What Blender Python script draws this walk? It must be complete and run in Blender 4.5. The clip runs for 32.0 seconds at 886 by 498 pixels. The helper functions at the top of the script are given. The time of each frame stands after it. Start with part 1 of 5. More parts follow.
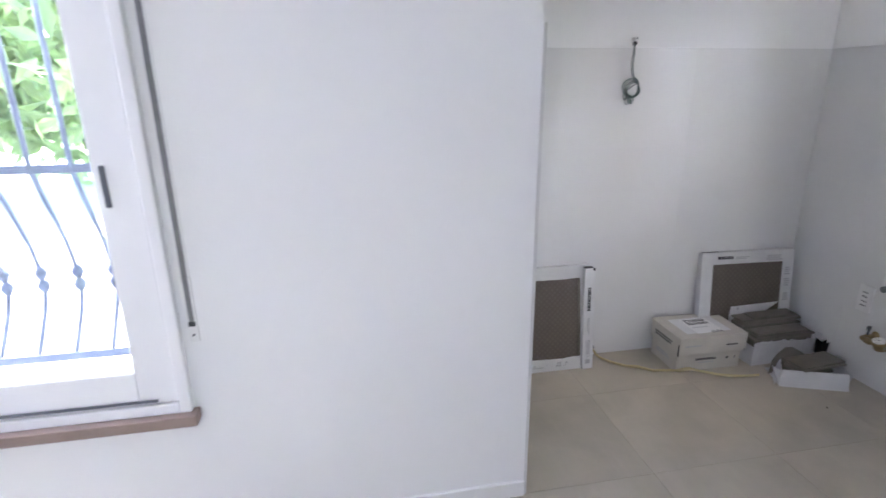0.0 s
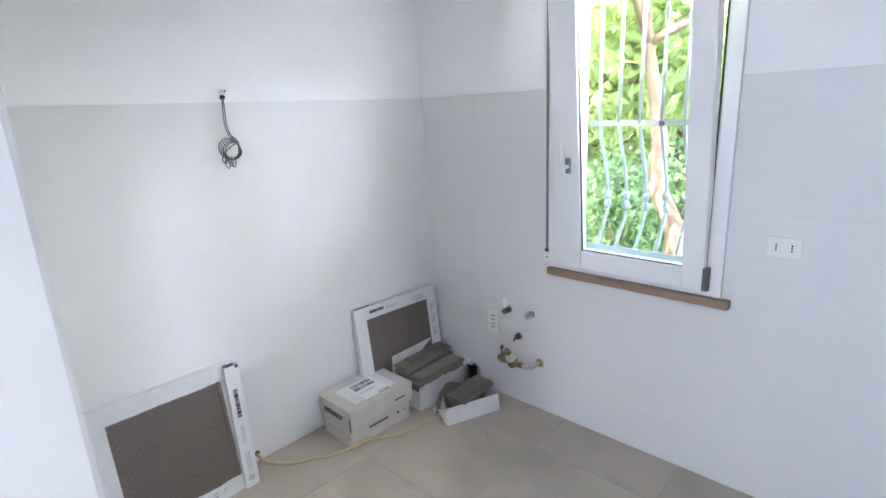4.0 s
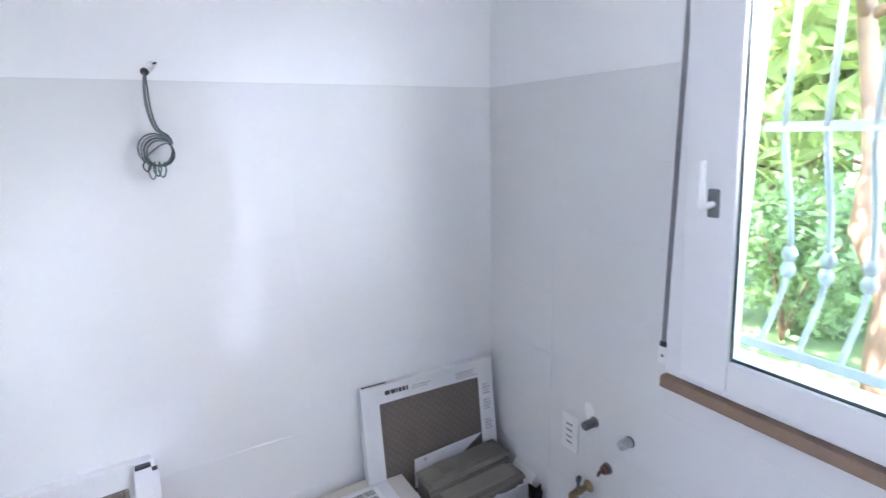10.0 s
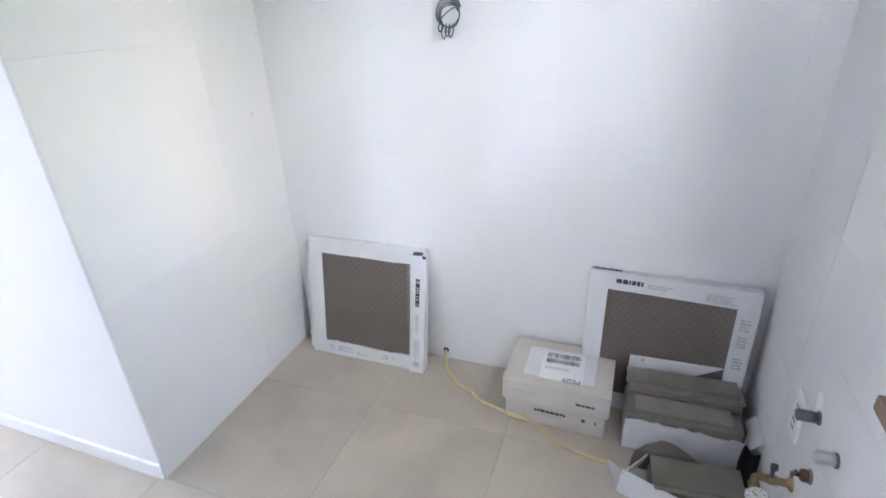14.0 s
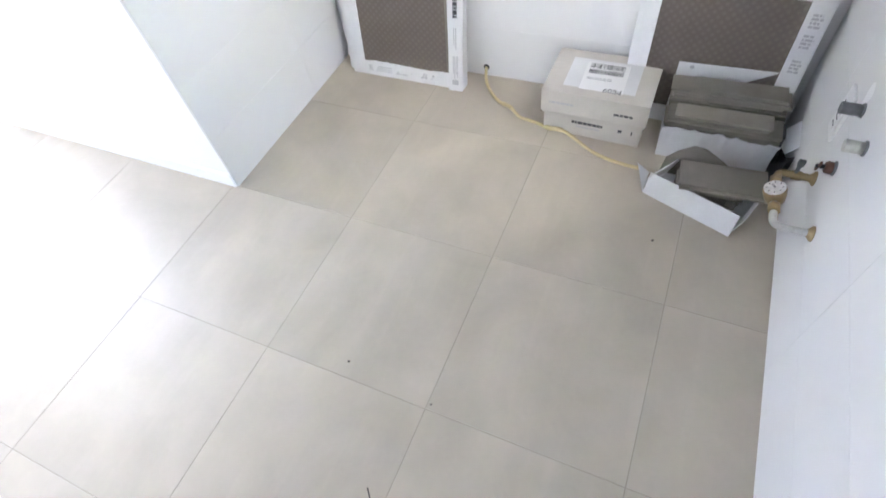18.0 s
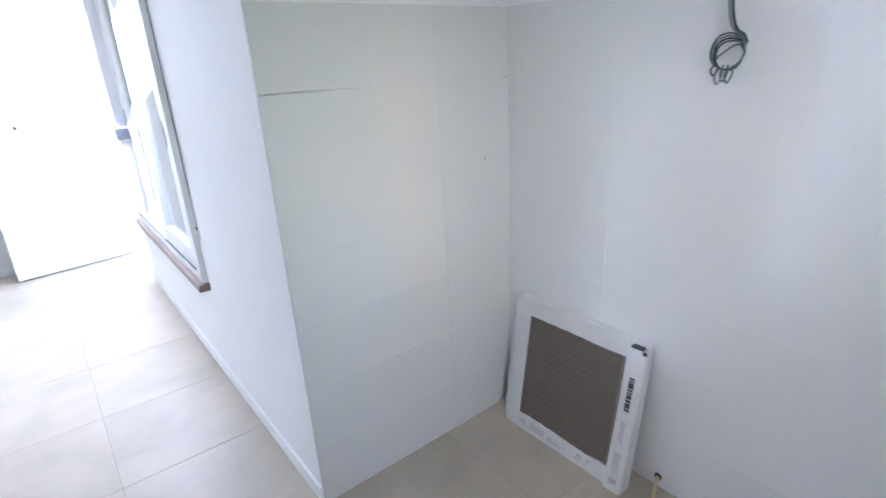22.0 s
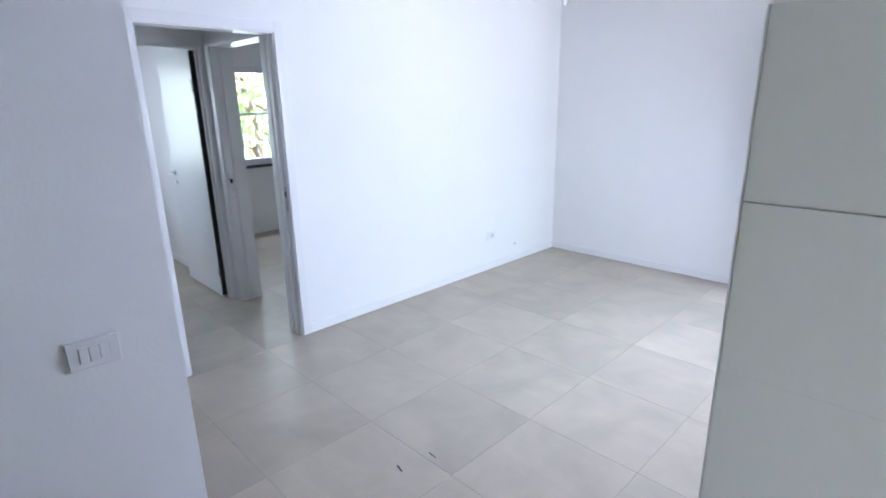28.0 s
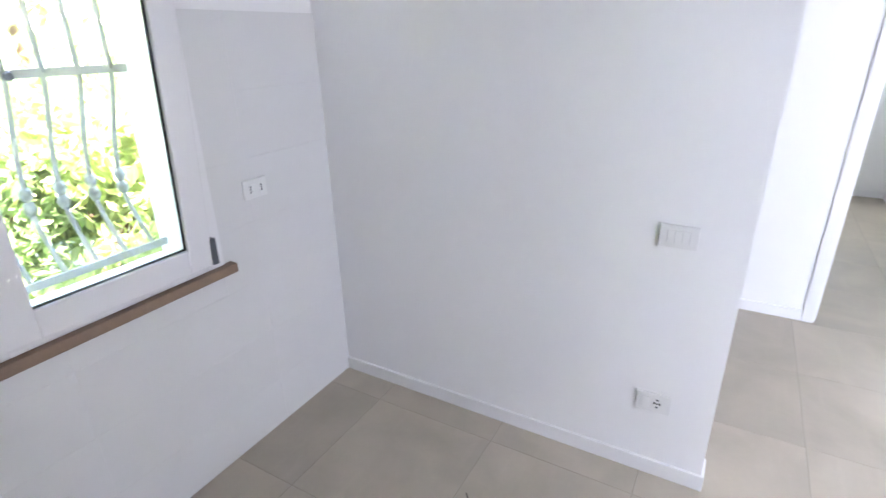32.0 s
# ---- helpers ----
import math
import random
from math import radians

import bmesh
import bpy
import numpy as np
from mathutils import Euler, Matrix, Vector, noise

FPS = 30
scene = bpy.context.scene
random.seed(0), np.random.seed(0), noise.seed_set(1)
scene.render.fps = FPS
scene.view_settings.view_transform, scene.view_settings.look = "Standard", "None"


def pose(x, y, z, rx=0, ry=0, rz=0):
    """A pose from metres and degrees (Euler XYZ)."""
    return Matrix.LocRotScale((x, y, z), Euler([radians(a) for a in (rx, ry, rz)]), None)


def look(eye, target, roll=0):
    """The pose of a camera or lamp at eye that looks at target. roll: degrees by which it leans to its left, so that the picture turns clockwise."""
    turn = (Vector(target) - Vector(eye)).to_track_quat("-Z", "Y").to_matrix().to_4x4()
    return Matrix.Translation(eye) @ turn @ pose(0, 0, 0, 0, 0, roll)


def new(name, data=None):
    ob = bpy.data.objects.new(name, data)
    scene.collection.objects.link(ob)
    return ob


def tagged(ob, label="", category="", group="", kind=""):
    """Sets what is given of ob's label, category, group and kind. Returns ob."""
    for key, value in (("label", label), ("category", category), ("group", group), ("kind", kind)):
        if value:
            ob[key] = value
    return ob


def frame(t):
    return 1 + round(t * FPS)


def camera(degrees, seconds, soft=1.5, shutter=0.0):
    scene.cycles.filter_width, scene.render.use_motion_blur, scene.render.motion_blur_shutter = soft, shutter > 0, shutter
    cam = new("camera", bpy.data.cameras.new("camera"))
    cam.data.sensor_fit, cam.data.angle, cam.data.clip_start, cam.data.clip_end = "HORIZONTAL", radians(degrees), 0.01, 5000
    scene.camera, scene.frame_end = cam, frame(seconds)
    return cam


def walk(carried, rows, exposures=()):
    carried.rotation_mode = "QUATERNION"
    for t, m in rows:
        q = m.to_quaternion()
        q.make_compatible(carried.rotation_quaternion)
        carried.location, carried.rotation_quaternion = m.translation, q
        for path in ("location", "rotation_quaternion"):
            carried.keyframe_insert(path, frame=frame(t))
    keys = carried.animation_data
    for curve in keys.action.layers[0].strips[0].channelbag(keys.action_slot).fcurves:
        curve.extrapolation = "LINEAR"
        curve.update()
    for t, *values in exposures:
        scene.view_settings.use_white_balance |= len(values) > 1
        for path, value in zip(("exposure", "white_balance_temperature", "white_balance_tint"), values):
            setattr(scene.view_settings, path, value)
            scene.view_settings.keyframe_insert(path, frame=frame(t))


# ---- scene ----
cam = camera(81.2, 32.0, shutter=0.35)
PATH = [
    (0, (-1.798, -1.010, 1.566), (-1.448, 0.866, 0.971), -0.6),
    (0.5, (-1.776, -0.896, 1.602), (-1.182, 0.925, 1.024), -1.2),
    (1, (-1.784, -0.773, 1.648), (-0.935, 0.944, 1.066), -1.9),
    (1.5, (-1.762, -0.755, 1.651), (-0.721, 0.853, 1.077), -2.3),
    (2, (-1.693, -0.756, 1.641), (-0.520, 0.759, 1.067), -3.0),
    (2.5, (-1.575, -0.724, 1.642), (-0.318, 0.716, 1.052), -3.2),
    (3, (-1.472, -0.690, 1.663), (-0.160, 0.693, 1.060), -3.2),
    (3.5, (-1.383, -0.688, 1.662), (-0.033, 0.670, 1.085), -2.9),
    (4, (-1.334, -0.687, 1.668), (0.052, 0.661, 1.156), -2.7),
    (4.5, (-1.321, -0.698, 1.689), (0.093, 0.652, 1.271), -2.6),
    (6.5, (-1.278, -0.668, 1.68), (0.21, 0.605, 1.275), -2.1),
    (7, (-1.251, -0.626, 1.63), (0.298, 0.553, 1.171), -2.5),
    (7.5, (-1.151, -0.532, 1.632), (0.447, 0.572, 1.153), -2.9),
    (8, (-1.033, -0.419, 1.635), (0.572, 0.678, 1.168), -3.3),
    (8.5, (-0.927, -0.338, 1.622), (0.632, 0.832, 1.175), -3.2),
    (9, (-0.744, -0.282, 1.622), (0.703, 1.031, 1.194), -2.7),
    (9.5, (-0.536, -0.242, 1.608), (0.713, 1.262, 1.184), -2.1),
    (10, (-0.397, -0.166, 1.593), (0.604, 1.506, 1.141), -1.5),
    (10.5, (-0.309, -0.045, 1.599), (0.471, 1.739, 1.144), -1.8),
    (11, (-0.243, 0.028, 1.603), (0.244, 1.900, 1.095), -1.4),
    (11.5, (-0.140, 0.044, 1.579), (0.012, 1.973, 1.074), -1.3),
    (12, (-0.036, 0.078, 1.599), (-0.157, 1.994, 1.040), -0.9),
    (12.5, (0.090, 0.024, 1.601), (-0.282, 1.893, 0.993), -1.0),
    (13, (0.22, -0.084, 1.598), (-0.359, 1.709, 0.926), -1.5),
    (13.5, (0.27, -0.24, 1.577), (-0.355, 1.508, 0.833), -1.8),
    (14, (0.346, -0.323, 1.617), (-0.293, 1.354, 0.732), -2.4),
    (14.5, (0.413, -0.368, 1.589), (-0.21, 1.252, 0.594), -2.7),
    (15, (0.438, -0.388, 1.581), (-0.125, 1.119, 0.393), -3.1),
    (15.5, (0.445, -0.387, 1.566), (-0.051, 0.939, 0.153), -4.1),
    (17.5, (0.418, -0.397, 1.556), (-0.187, 0.484, -0.134), -13.1),
    (18, (0.421, -0.398, 1.558), (-0.207, 0.607, -0.053), -10.9),
    (18.5, (0.416, -0.401, 1.56), (-0.232, 0.752, 0.06), -8.7),
    (19, (0.424, -0.392, 1.574), (-0.26, 0.896, 0.205), -7.8),
    (19.5, (0.415, -0.395, 1.586), (-0.295, 1.03, 0.376), -6.5),
    (20, (0.418, -0.375, 1.596), (-0.344, 1.155, 0.556), -6.0),
    (20.5, (0.408, -0.301, 1.61), (-0.428, 1.287, 0.728), -5.1),
    (21, (0.396, -0.251, 1.611), (-0.626, 1.296, 0.86), -3.6),
    (21.5, (0.403, -0.094, 1.592), (-0.892, 1.262, 0.896), -3.3),
    (22, (0.357, 0.057, 1.572), (-1.132, 1.203, 0.889), -3.2),
    (22.5, (0.282, 0.252, 1.582), (-1.36, 1.17, 0.903), -2.9),
    (23, (0.237, 0.346, 1.568), (-1.519, 1.03, 0.897), -3.1),
    (23.5, (0.227, 0.485, 1.577), (-1.66, 0.74, 0.964), -3.8),
    (24, (0.246, 0.623, 1.607), (-1.665, 0.436, 1.045), -2.7),
    (24.5, (0.249, 0.694, 1.638), (-1.611, 0.186, 1.110), -2.3),
    (25, (0.240, 0.738, 1.660), (-1.560, 0.012, 1.173), -2.0),
    (25.5, (0.232, 0.750, 1.668), (-1.533, -0.075, 1.219), -1.9),
    (27.5, (-0.269, 0.717, 1.641), (-1.788, -0.479, 1.129), -1.3),
    (28, (-0.396, 0.807, 1.645), (-1.742, -0.566, 1.095), -1.1),
    (28.5, (-0.486, 0.817, 1.628), (-1.621, -0.722, 1.045), -1.2),
    (29, (-0.576, 0.75, 1.635), (-1.468, -0.932, 1.025), -1.4),
    (29.5, (-0.614, 0.763, 1.628), (-1.211, -1.041, 1.006), -1.2),
    (30, (-0.671, 0.834, 1.641), (-0.916, -1.047, 1.005), -0.8),
    (30.5, (-0.723, 0.905, 1.627), (-0.589, -0.981, 0.977), -0.8),
    (31, (-0.737, 0.961, 1.617), (-0.274, -0.862, 0.936), -0.8),
    (31.5, (-0.743, 1.025, 1.639), (-0.023, -0.696, 0.917), -1.0),
    (32, (-0.723, 1.041, 1.657), (0.199, -0.561, 0.893), -1.2),
]
walk(cam, [(t, look(eye, target, roll)) for t, eye, target, roll in PATH], [(0, 4.9, 6150, 20), (2, 5.55, 5920, 18), (4, 5.5, 5920, 17.5), (7, 5.5, 5780, 18.5), (9, 5.52, 6000, 19.5), (10, 5.6, 5650, 20), (11, 5.8, 5720, 19), (12, 5.9, 5850, 19.5), (13, 5.92, 5950, 19.5), (14, 5.7, 5900, 18.5), (14.7, 5.55, 5900, 18.5), (16, 5.8, 5950, 17), (18, 6.15, 6050, 16.5), (19, 6.1, 6020, 16.5), (20, 5.75, 5950, 17), (22.4, 4.95, 5740, 18), (23.2, 4.65, 5850, 18), (24, 4.3, 5850, 18), (25, 4.45, 5950, 18), (25.5, 4.5, 5950, 18), (28, 4.45, 5680, 17.5), (30, 4.48, 5680, 17.5), (31, 5.1, 6100, 19), (32, 5.4, 6250, 19.5)])


# ---- light ----
SUN_EL, SUN_AZ = 60, 262
world = bpy.data.worlds.new("sky")
scene.world = world
world.use_nodes = True
wn = world.node_tree.nodes
sky = wn.new("ShaderNodeTexSky")
sky.sky_type = "NISHITA"
sky.sun_disc = False
sky.sun_elevation = radians(SUN_EL)
sky.sun_rotation = radians(SUN_AZ)
world.node_tree.links.new(sky.outputs[0], wn["Background"].inputs[0])
wn["Background"].inputs[1].default_value = 0.15
sun = new("sun", bpy.data.lights.new("sun", "SUN"))
sun.data.energy = 2.6
sun.data.angle = radians(0.6)
sun.data.color = (1.0, 0.95, 0.86)
# the sun stands high in the west, behind the house
sun.matrix_world = look((0, 0, 0), (-math.sin(radians(SUN_AZ)) * math.cos(radians(SUN_EL)), -math.cos(radians(SUN_AZ)) * math.cos(radians(SUN_EL)), -math.sin(radians(SUN_EL))))


def daylight(name, m, w, h, watts, colour=(0.90, 0.95, 1.0)):
    """An area lamp added in an opening, standing in for light from outside."""
    d = bpy.data.lights.new(name, "AREA")
    d.shape, d.size, d.size_y, d.energy, d.color = "RECTANGLE", w, h, watts, colour
    ob = new(name, d)
    ob.matrix_world = m
    return ob


daylight("entrance_daylight", look((-4.60, 0.89, 1.12), (-4.25, 0, 0.15)), 0.5, 2.0, 0.65, (0.78, 0.84, 1.0))
daylight("living_window_daylight", look((-3.45, 0.79, 1.45), (-2.5, -0.65, 0.0)), 1.5, 1.5, 4.0, (0.78, 0.84, 1.0))
# lamps added under the lintel: first brightens north wall, orange one warms side wall
daylight("kitchen_lintel_fill", look((1.06, 0.25, 2.17), (0.0, 1.6, 1.35)), 0.60, 0.16, 0.52, (1.0, 0.965, 0.90)).data.spread = radians(90)
daylight("kitchen_lintel_fill", look((1.10, 0.31, 2.19), (-1.18, 0.95, 1.55)), 0.70, 0.16, 0.035, (1.0, 0.62, 0.36)).data.spread = radians(60)
# added narrow-beam window lamps imitate sky between trees: upright streaks on kitchen's north wall
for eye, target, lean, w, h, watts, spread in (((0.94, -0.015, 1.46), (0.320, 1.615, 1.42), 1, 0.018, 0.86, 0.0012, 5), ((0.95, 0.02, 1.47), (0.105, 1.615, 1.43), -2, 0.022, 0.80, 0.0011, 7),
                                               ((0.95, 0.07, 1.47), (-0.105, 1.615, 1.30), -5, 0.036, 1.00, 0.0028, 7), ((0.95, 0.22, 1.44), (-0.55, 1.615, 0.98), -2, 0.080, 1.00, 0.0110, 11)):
    daylight("kitchen_streak_lamp", look(eye, target, lean), w, h, watts, (0.78, 0.82, 1.0)).data.spread = radians(spread)
# added warm beam imitates light off sunlit trunk and ground on the side wall
daylight("kitchen_streak_lamp", look((0.95, 0.30, 1.50), (-1.18, 1.11, 1.25)), 0.06, 0.95, 0.0026, (1.0, 0.74, 0.52)).data.spread = radians(9)
daylight("bedroom_window_daylight", look((-3.5, -5.86, 1.9), (-3.5, -5.0, 1.5)), 0.8, 0.4, 1.1)
# lamp added in the unseen window of the room behind the hall
daylight("room_window_daylight", look((-1.0, -5.86, 1.55), (-1.0, -5.0, 1.3)), 1.1, 1.1, 1.0)

# ---- materials ----
def mat(name, colour, rough=0.6, metal=0.0, var=0.06, scale=6.0, bump=0.0, bump_scale=60.0, fine=0.0, rand=0.0, spec=0.5, coat=0.0):
    """A painted, stained or raw surface: two scales of variation, fine relief, and a random shift from object to object."""
    m = bpy.data.materials.new(name)
    m.use_nodes = True
    t = m.node_tree
    n, l = t.nodes, t.links
    p = n["Principled BSDF"]
    p.inputs["Roughness"].default_value = rough
    p.inputs["Metallic"].default_value = metal
    p.inputs["Specular IOR Level"].default_value = spec
    p.inputs["Coat Weight"].default_value = coat
    co = n.new("ShaderNodeTexCoord")
    big = n.new("ShaderNodeTexNoise")
    big.inputs["Scale"].default_value = scale
    big.inputs["Detail"].default_value = 5
    l.new(co.outputs["Object"], big.inputs["Vector"])
    small = n.new("ShaderNodeTexNoise")
    small.inputs["Scale"].default_value = scale * 14
    small.inputs["Detail"].default_value = 3
    l.new(co.outputs["Object"], small.inputs["Vector"])
    mix = n.new("ShaderNodeMath")
    mix.operation = "MULTIPLY_ADD"
    l.new(small.outputs["Fac"], mix.inputs[0])
    mix.inputs[1].default_value = 0.35
    l.new(big.outputs["Fac"], mix.inputs[2])
    val = n.new("ShaderNodeMapRange")
    val.inputs["From Min"].default_value, val.inputs["From Max"].default_value = 0.4, 0.95
    val.inputs["To Min"].default_value, val.inputs["To Max"].default_value = 1 - var, 1 + var
    l.new(mix.outputs[0], val.inputs["Value"])
    hsv = n.new("ShaderNodeHueSaturation")
    hsv.inputs["Color"].default_value = (*colour, 1)
    last = val.outputs[0]
    if rand:
        info = n.new("ShaderNodeObjectInfo")
        rr = n.new("ShaderNodeMapRange")
        rr.inputs["To Min"].default_value, rr.inputs["To Max"].default_value = 1 - rand, 1 + rand
        l.new(info.outputs["Random"], rr.inputs["Value"])
        mul = n.new("ShaderNodeMath")
        mul.operation = "MULTIPLY"
        l.new(last, mul.inputs[0])
        l.new(rr.outputs[0], mul.inputs[1])
        last = mul.outputs[0]
    l.new(last, hsv.inputs["Value"])
    l.new(hsv.outputs[0], p.inputs["Base Color"])
    if fine:
        fr = n.new("ShaderNodeMapRange")
        fr.inputs["To Min"].default_value, fr.inputs["To Max"].default_value = max(rough - fine, 0.03), min(rough + fine, 1)
        l.new(small.outputs["Fac"], fr.inputs["Value"])
        l.new(fr.outputs[0], p.inputs["Roughness"])
    if bump:
        bt = n.new("ShaderNodeTexNoise")
        bt.inputs["Scale"].default_value = bump_scale
        bt.inputs["Detail"].default_value = 4
        l.new(co.outputs["Object"], bt.inputs["Vector"])
        b = n.new("ShaderNodeBump")
        b.inputs["Strength"].default_value = bump
        b.inputs["Distance"].default_value = 0.01
        l.new(bt.outputs["Fac"], b.inputs["Height"])
        l.new(b.outputs[0], p.inputs["Normal"])
    return m


PLASTER = mat("white_wall_paint", (0.86, 0.86, 0.855), 0.75, var=0.015, scale=1.3, bump=0.06, bump_scale=90)
CEIL = mat("white_ceiling_paint", (0.87, 0.87, 0.87), 0.85, var=0.01, scale=1.0, bump=0.04, bump_scale=80)
WALLTILE = mat("white_glazed_tile", (0.72, 0.72, 0.71), 0.45, var=0.012, scale=2.0, bump=0.004, bump_scale=5, rand=0.004, spec=0.3)
WALLGROUT = mat("white_grout", (0.72, 0.72, 0.71), 0.9, var=0.05, scale=20)
GREYTRIM = mat("grey_edge_strip", (0.62, 0.62, 0.61), 0.5, var=0.05, scale=12)
FLOORGROUT = mat("grey_grout", (0.27, 0.245, 0.20), 0.95, var=0.1, scale=25)
PVC = mat("white_pvc", (0.82, 0.82, 0.82), 0.32, var=0.01, scale=3, fine=0.05)
LACQUER = mat("white_door_lacquer", (0.82, 0.82, 0.82), 0.38, var=0.01, scale=3, fine=0.05)
BASEB = mat("white_baseboard_lacquer", (0.84, 0.84, 0.835), 0.6, var=0.02, scale=5)
SILLWOOD = mat("brown_sill", (0.27, 0.185, 0.125), 0.5, var=0.16, scale=9, bump=0.1, bump_scale=140)
STONE_SILL = mat("brown_stone_sill", (0.26, 0.19, 0.16), 0.5, var=0.1, scale=12)
DARKSILL = mat("dark_stone_sill", (0.05, 0.05, 0.055), 0.4, var=0.1, scale=12)
PLASTIC = mat("white_plastic", (0.80, 0.80, 0.79), 0.35, var=0.008, scale=8)
DARKPLASTIC = mat("dark_plastic", (0.02, 0.022, 0.025), 0.45, var=0.1, scale=20)
GREYPLASTIC = mat("grey_plastic", (0.09, 0.10, 0.115), 0.45, var=0.08, scale=20)
RUBBER = mat("black_seal", (0.015, 0.015, 0.016), 0.7, var=0.1, scale=30)
CHROME = mat("satin_chrome", (0.62, 0.62, 0.63), 0.25, 1.0, var=0.03, scale=20, fine=0.08)
ALU = mat("pale_satin_aluminium", (0.86, 0.86, 0.86), 0.4, 0.7, var=0.02, scale=20)
BRASS = mat("aged_brass", (0.34, 0.26, 0.145), 0.45, 1.0, var=0.2, scale=40, fine=0.12)
STEEL = mat("galvanised_pipe", (0.19, 0.20, 0.205), 0.35, 1.0, var=0.18, scale=60, fine=0.12)
ZINC = mat("pale_zinc_pipe", (0.52, 0.52, 0.49), 0.4, 0.6, var=0.2, scale=50, fine=0.12)
COPPER_RED = mat("red_brown_fitting", (0.15, 0.085, 0.062), 0.5, 0.6, var=0.25, scale=60)
BELT = mat("grey_belt", (0.22, 0.22, 0.23), 0.8, var=0.12, scale=50)
GRILLE = mat("pale_painted_iron", (0.26, 0.265, 0.24), 0.45, 0.0, var=0.06, scale=30, bump=0.05, bump_scale=200)
GRILLE_BLUE = mat("blue_grey_painted_iron", (0.10, 0.12, 0.165), 0.45, 0.0, var=0.06, scale=30)
CARTON_W = mat("white_carton", (0.67, 0.672, 0.672), 0.7, var=0.08, scale=8, bump=0.05, bump_scale=40)
CARTON_C = mat("cream_carton", (0.53, 0.50, 0.445), 0.75, var=0.09, scale=9, bump=0.06, bump_scale=40)
FILM = mat("milky_film", (0.66, 0.66, 0.66), 0.3, var=0.06, scale=14, bump=0.2, bump_scale=18)
PAPER = mat("white_paper", (0.78, 0.78, 0.77), 0.6, var=0.02, scale=10)
DIAL = mat("stained_white_dial", (0.66, 0.645, 0.62), 0.4, var=0.25, scale=60)
INK = mat("black_ink", (0.03, 0.03, 0.035), 0.6, var=0.1, scale=30)
GAPGREY = mat("grey_plastic_gap", (0.58, 0.58, 0.58), 0.5, var=0.05, scale=30)
INKGREY = mat("grey_ink", (0.42, 0.42, 0.43), 0.65, var=0.08, scale=30)
TILE_BROWN = mat("brown_tile_under_film", (0.140, 0.117, 0.096), 0.45, var=0.08, scale=9, bump=0.25, bump_scale=55, fine=0.12)
TILE_CUT = mat("grey_brown_stoneware", (0.205, 0.188, 0.155), 0.65, var=0.16, scale=10, bump=0.1, bump_scale=60, rand=0.24)
YELLOW = mat("yellow_hose", (0.52, 0.44, 0.24), 0.5, var=0.1, scale=20)
WIRE_GREEN = mat("dark_green_wire", (0.04, 0.10, 0.09), 0.45, var=0.1, scale=30)
WIRE_BLACK = mat("black_wire", (0.012, 0.012, 0.014), 0.45, var=0.1, scale=30)
WIRE_GREY = mat("grey_wire", (0.15, 0.16, 0.165), 0.5, var=0.1, scale=30)
EARTH = mat("garden_soil_and_grass", (0.085, 0.12, 0.035), 0.95, var=0.5, scale=1.5, bump=0.6, bump_scale=8)
PAVING = mat("pale_outdoor_paving", (0.45, 0.43, 0.40), 0.85, var=0.12, scale=2)
BARK = mat("pale_brown_bark", (0.17, 0.095, 0.052), 0.9, var=0.4, scale=7, bump=0.6, bump_scale=18)
MESH_GREY = mat("debris", (0.06, 0.05, 0.045), 0.8, var=0.2, scale=30)


def embossed_film(m):
    """A fine diagonal lattice pressed into the film over the tiles."""
    t = m.node_tree
    n, l = t.nodes, t.links
    co = n.new("ShaderNodeTexCoord")
    waves = []
    for turn in (0.785, -0.785):
        mp = n.new("ShaderNodeMapping")
        mp.inputs["Rotation"].default_value = (0, turn, 0)
        l.new(co.outputs["Object"], mp.inputs["Vector"])
        w = n.new("ShaderNodeTexWave")
        w.inputs["Scale"].default_value = 14
        w.inputs["Distortion"].default_value = 0.8
        w.inputs["Detail Scale"].default_value = 3
        l.new(mp.outputs[0], w.inputs["Vector"])
        waves.append(w)
    mul = n.new("ShaderNodeMath")
    mul.operation = "MULTIPLY"
    l.new(waves[0].outputs["Fac"], mul.inputs[0])
    l.new(waves[1].outputs["Fac"], mul.inputs[1])
    b = n.new("ShaderNodeBump")
    b.inputs["Strength"].default_value = 0.3
    b.inputs["Distance"].default_value = 0.004
    l.new(mul.outputs[0], b.inputs["Height"])
    l.new(b.outputs[0], n["Principled BSDF"].inputs["Normal"])
    hsv = [x for x in n if x.bl_idname == "ShaderNodeHueSaturation"][0]
    old = hsv.inputs["Value"].links[0].from_socket
    mr = n.new("ShaderNodeMapRange")
    mr.inputs["To Min"].default_value, mr.inputs["To Max"].default_value = 0.90, 1.15
    l.new(mul.outputs[0], mr.inputs["Value"])
    k = n.new("ShaderNodeMath")
    k.operation = "MULTIPLY"
    l.new(old, k.inputs[0])
    l.new(mr.outputs[0], k.inputs[1])
    l.new(k.outputs[0], hsv.inputs["Value"])


embossed_film(TILE_BROWN)


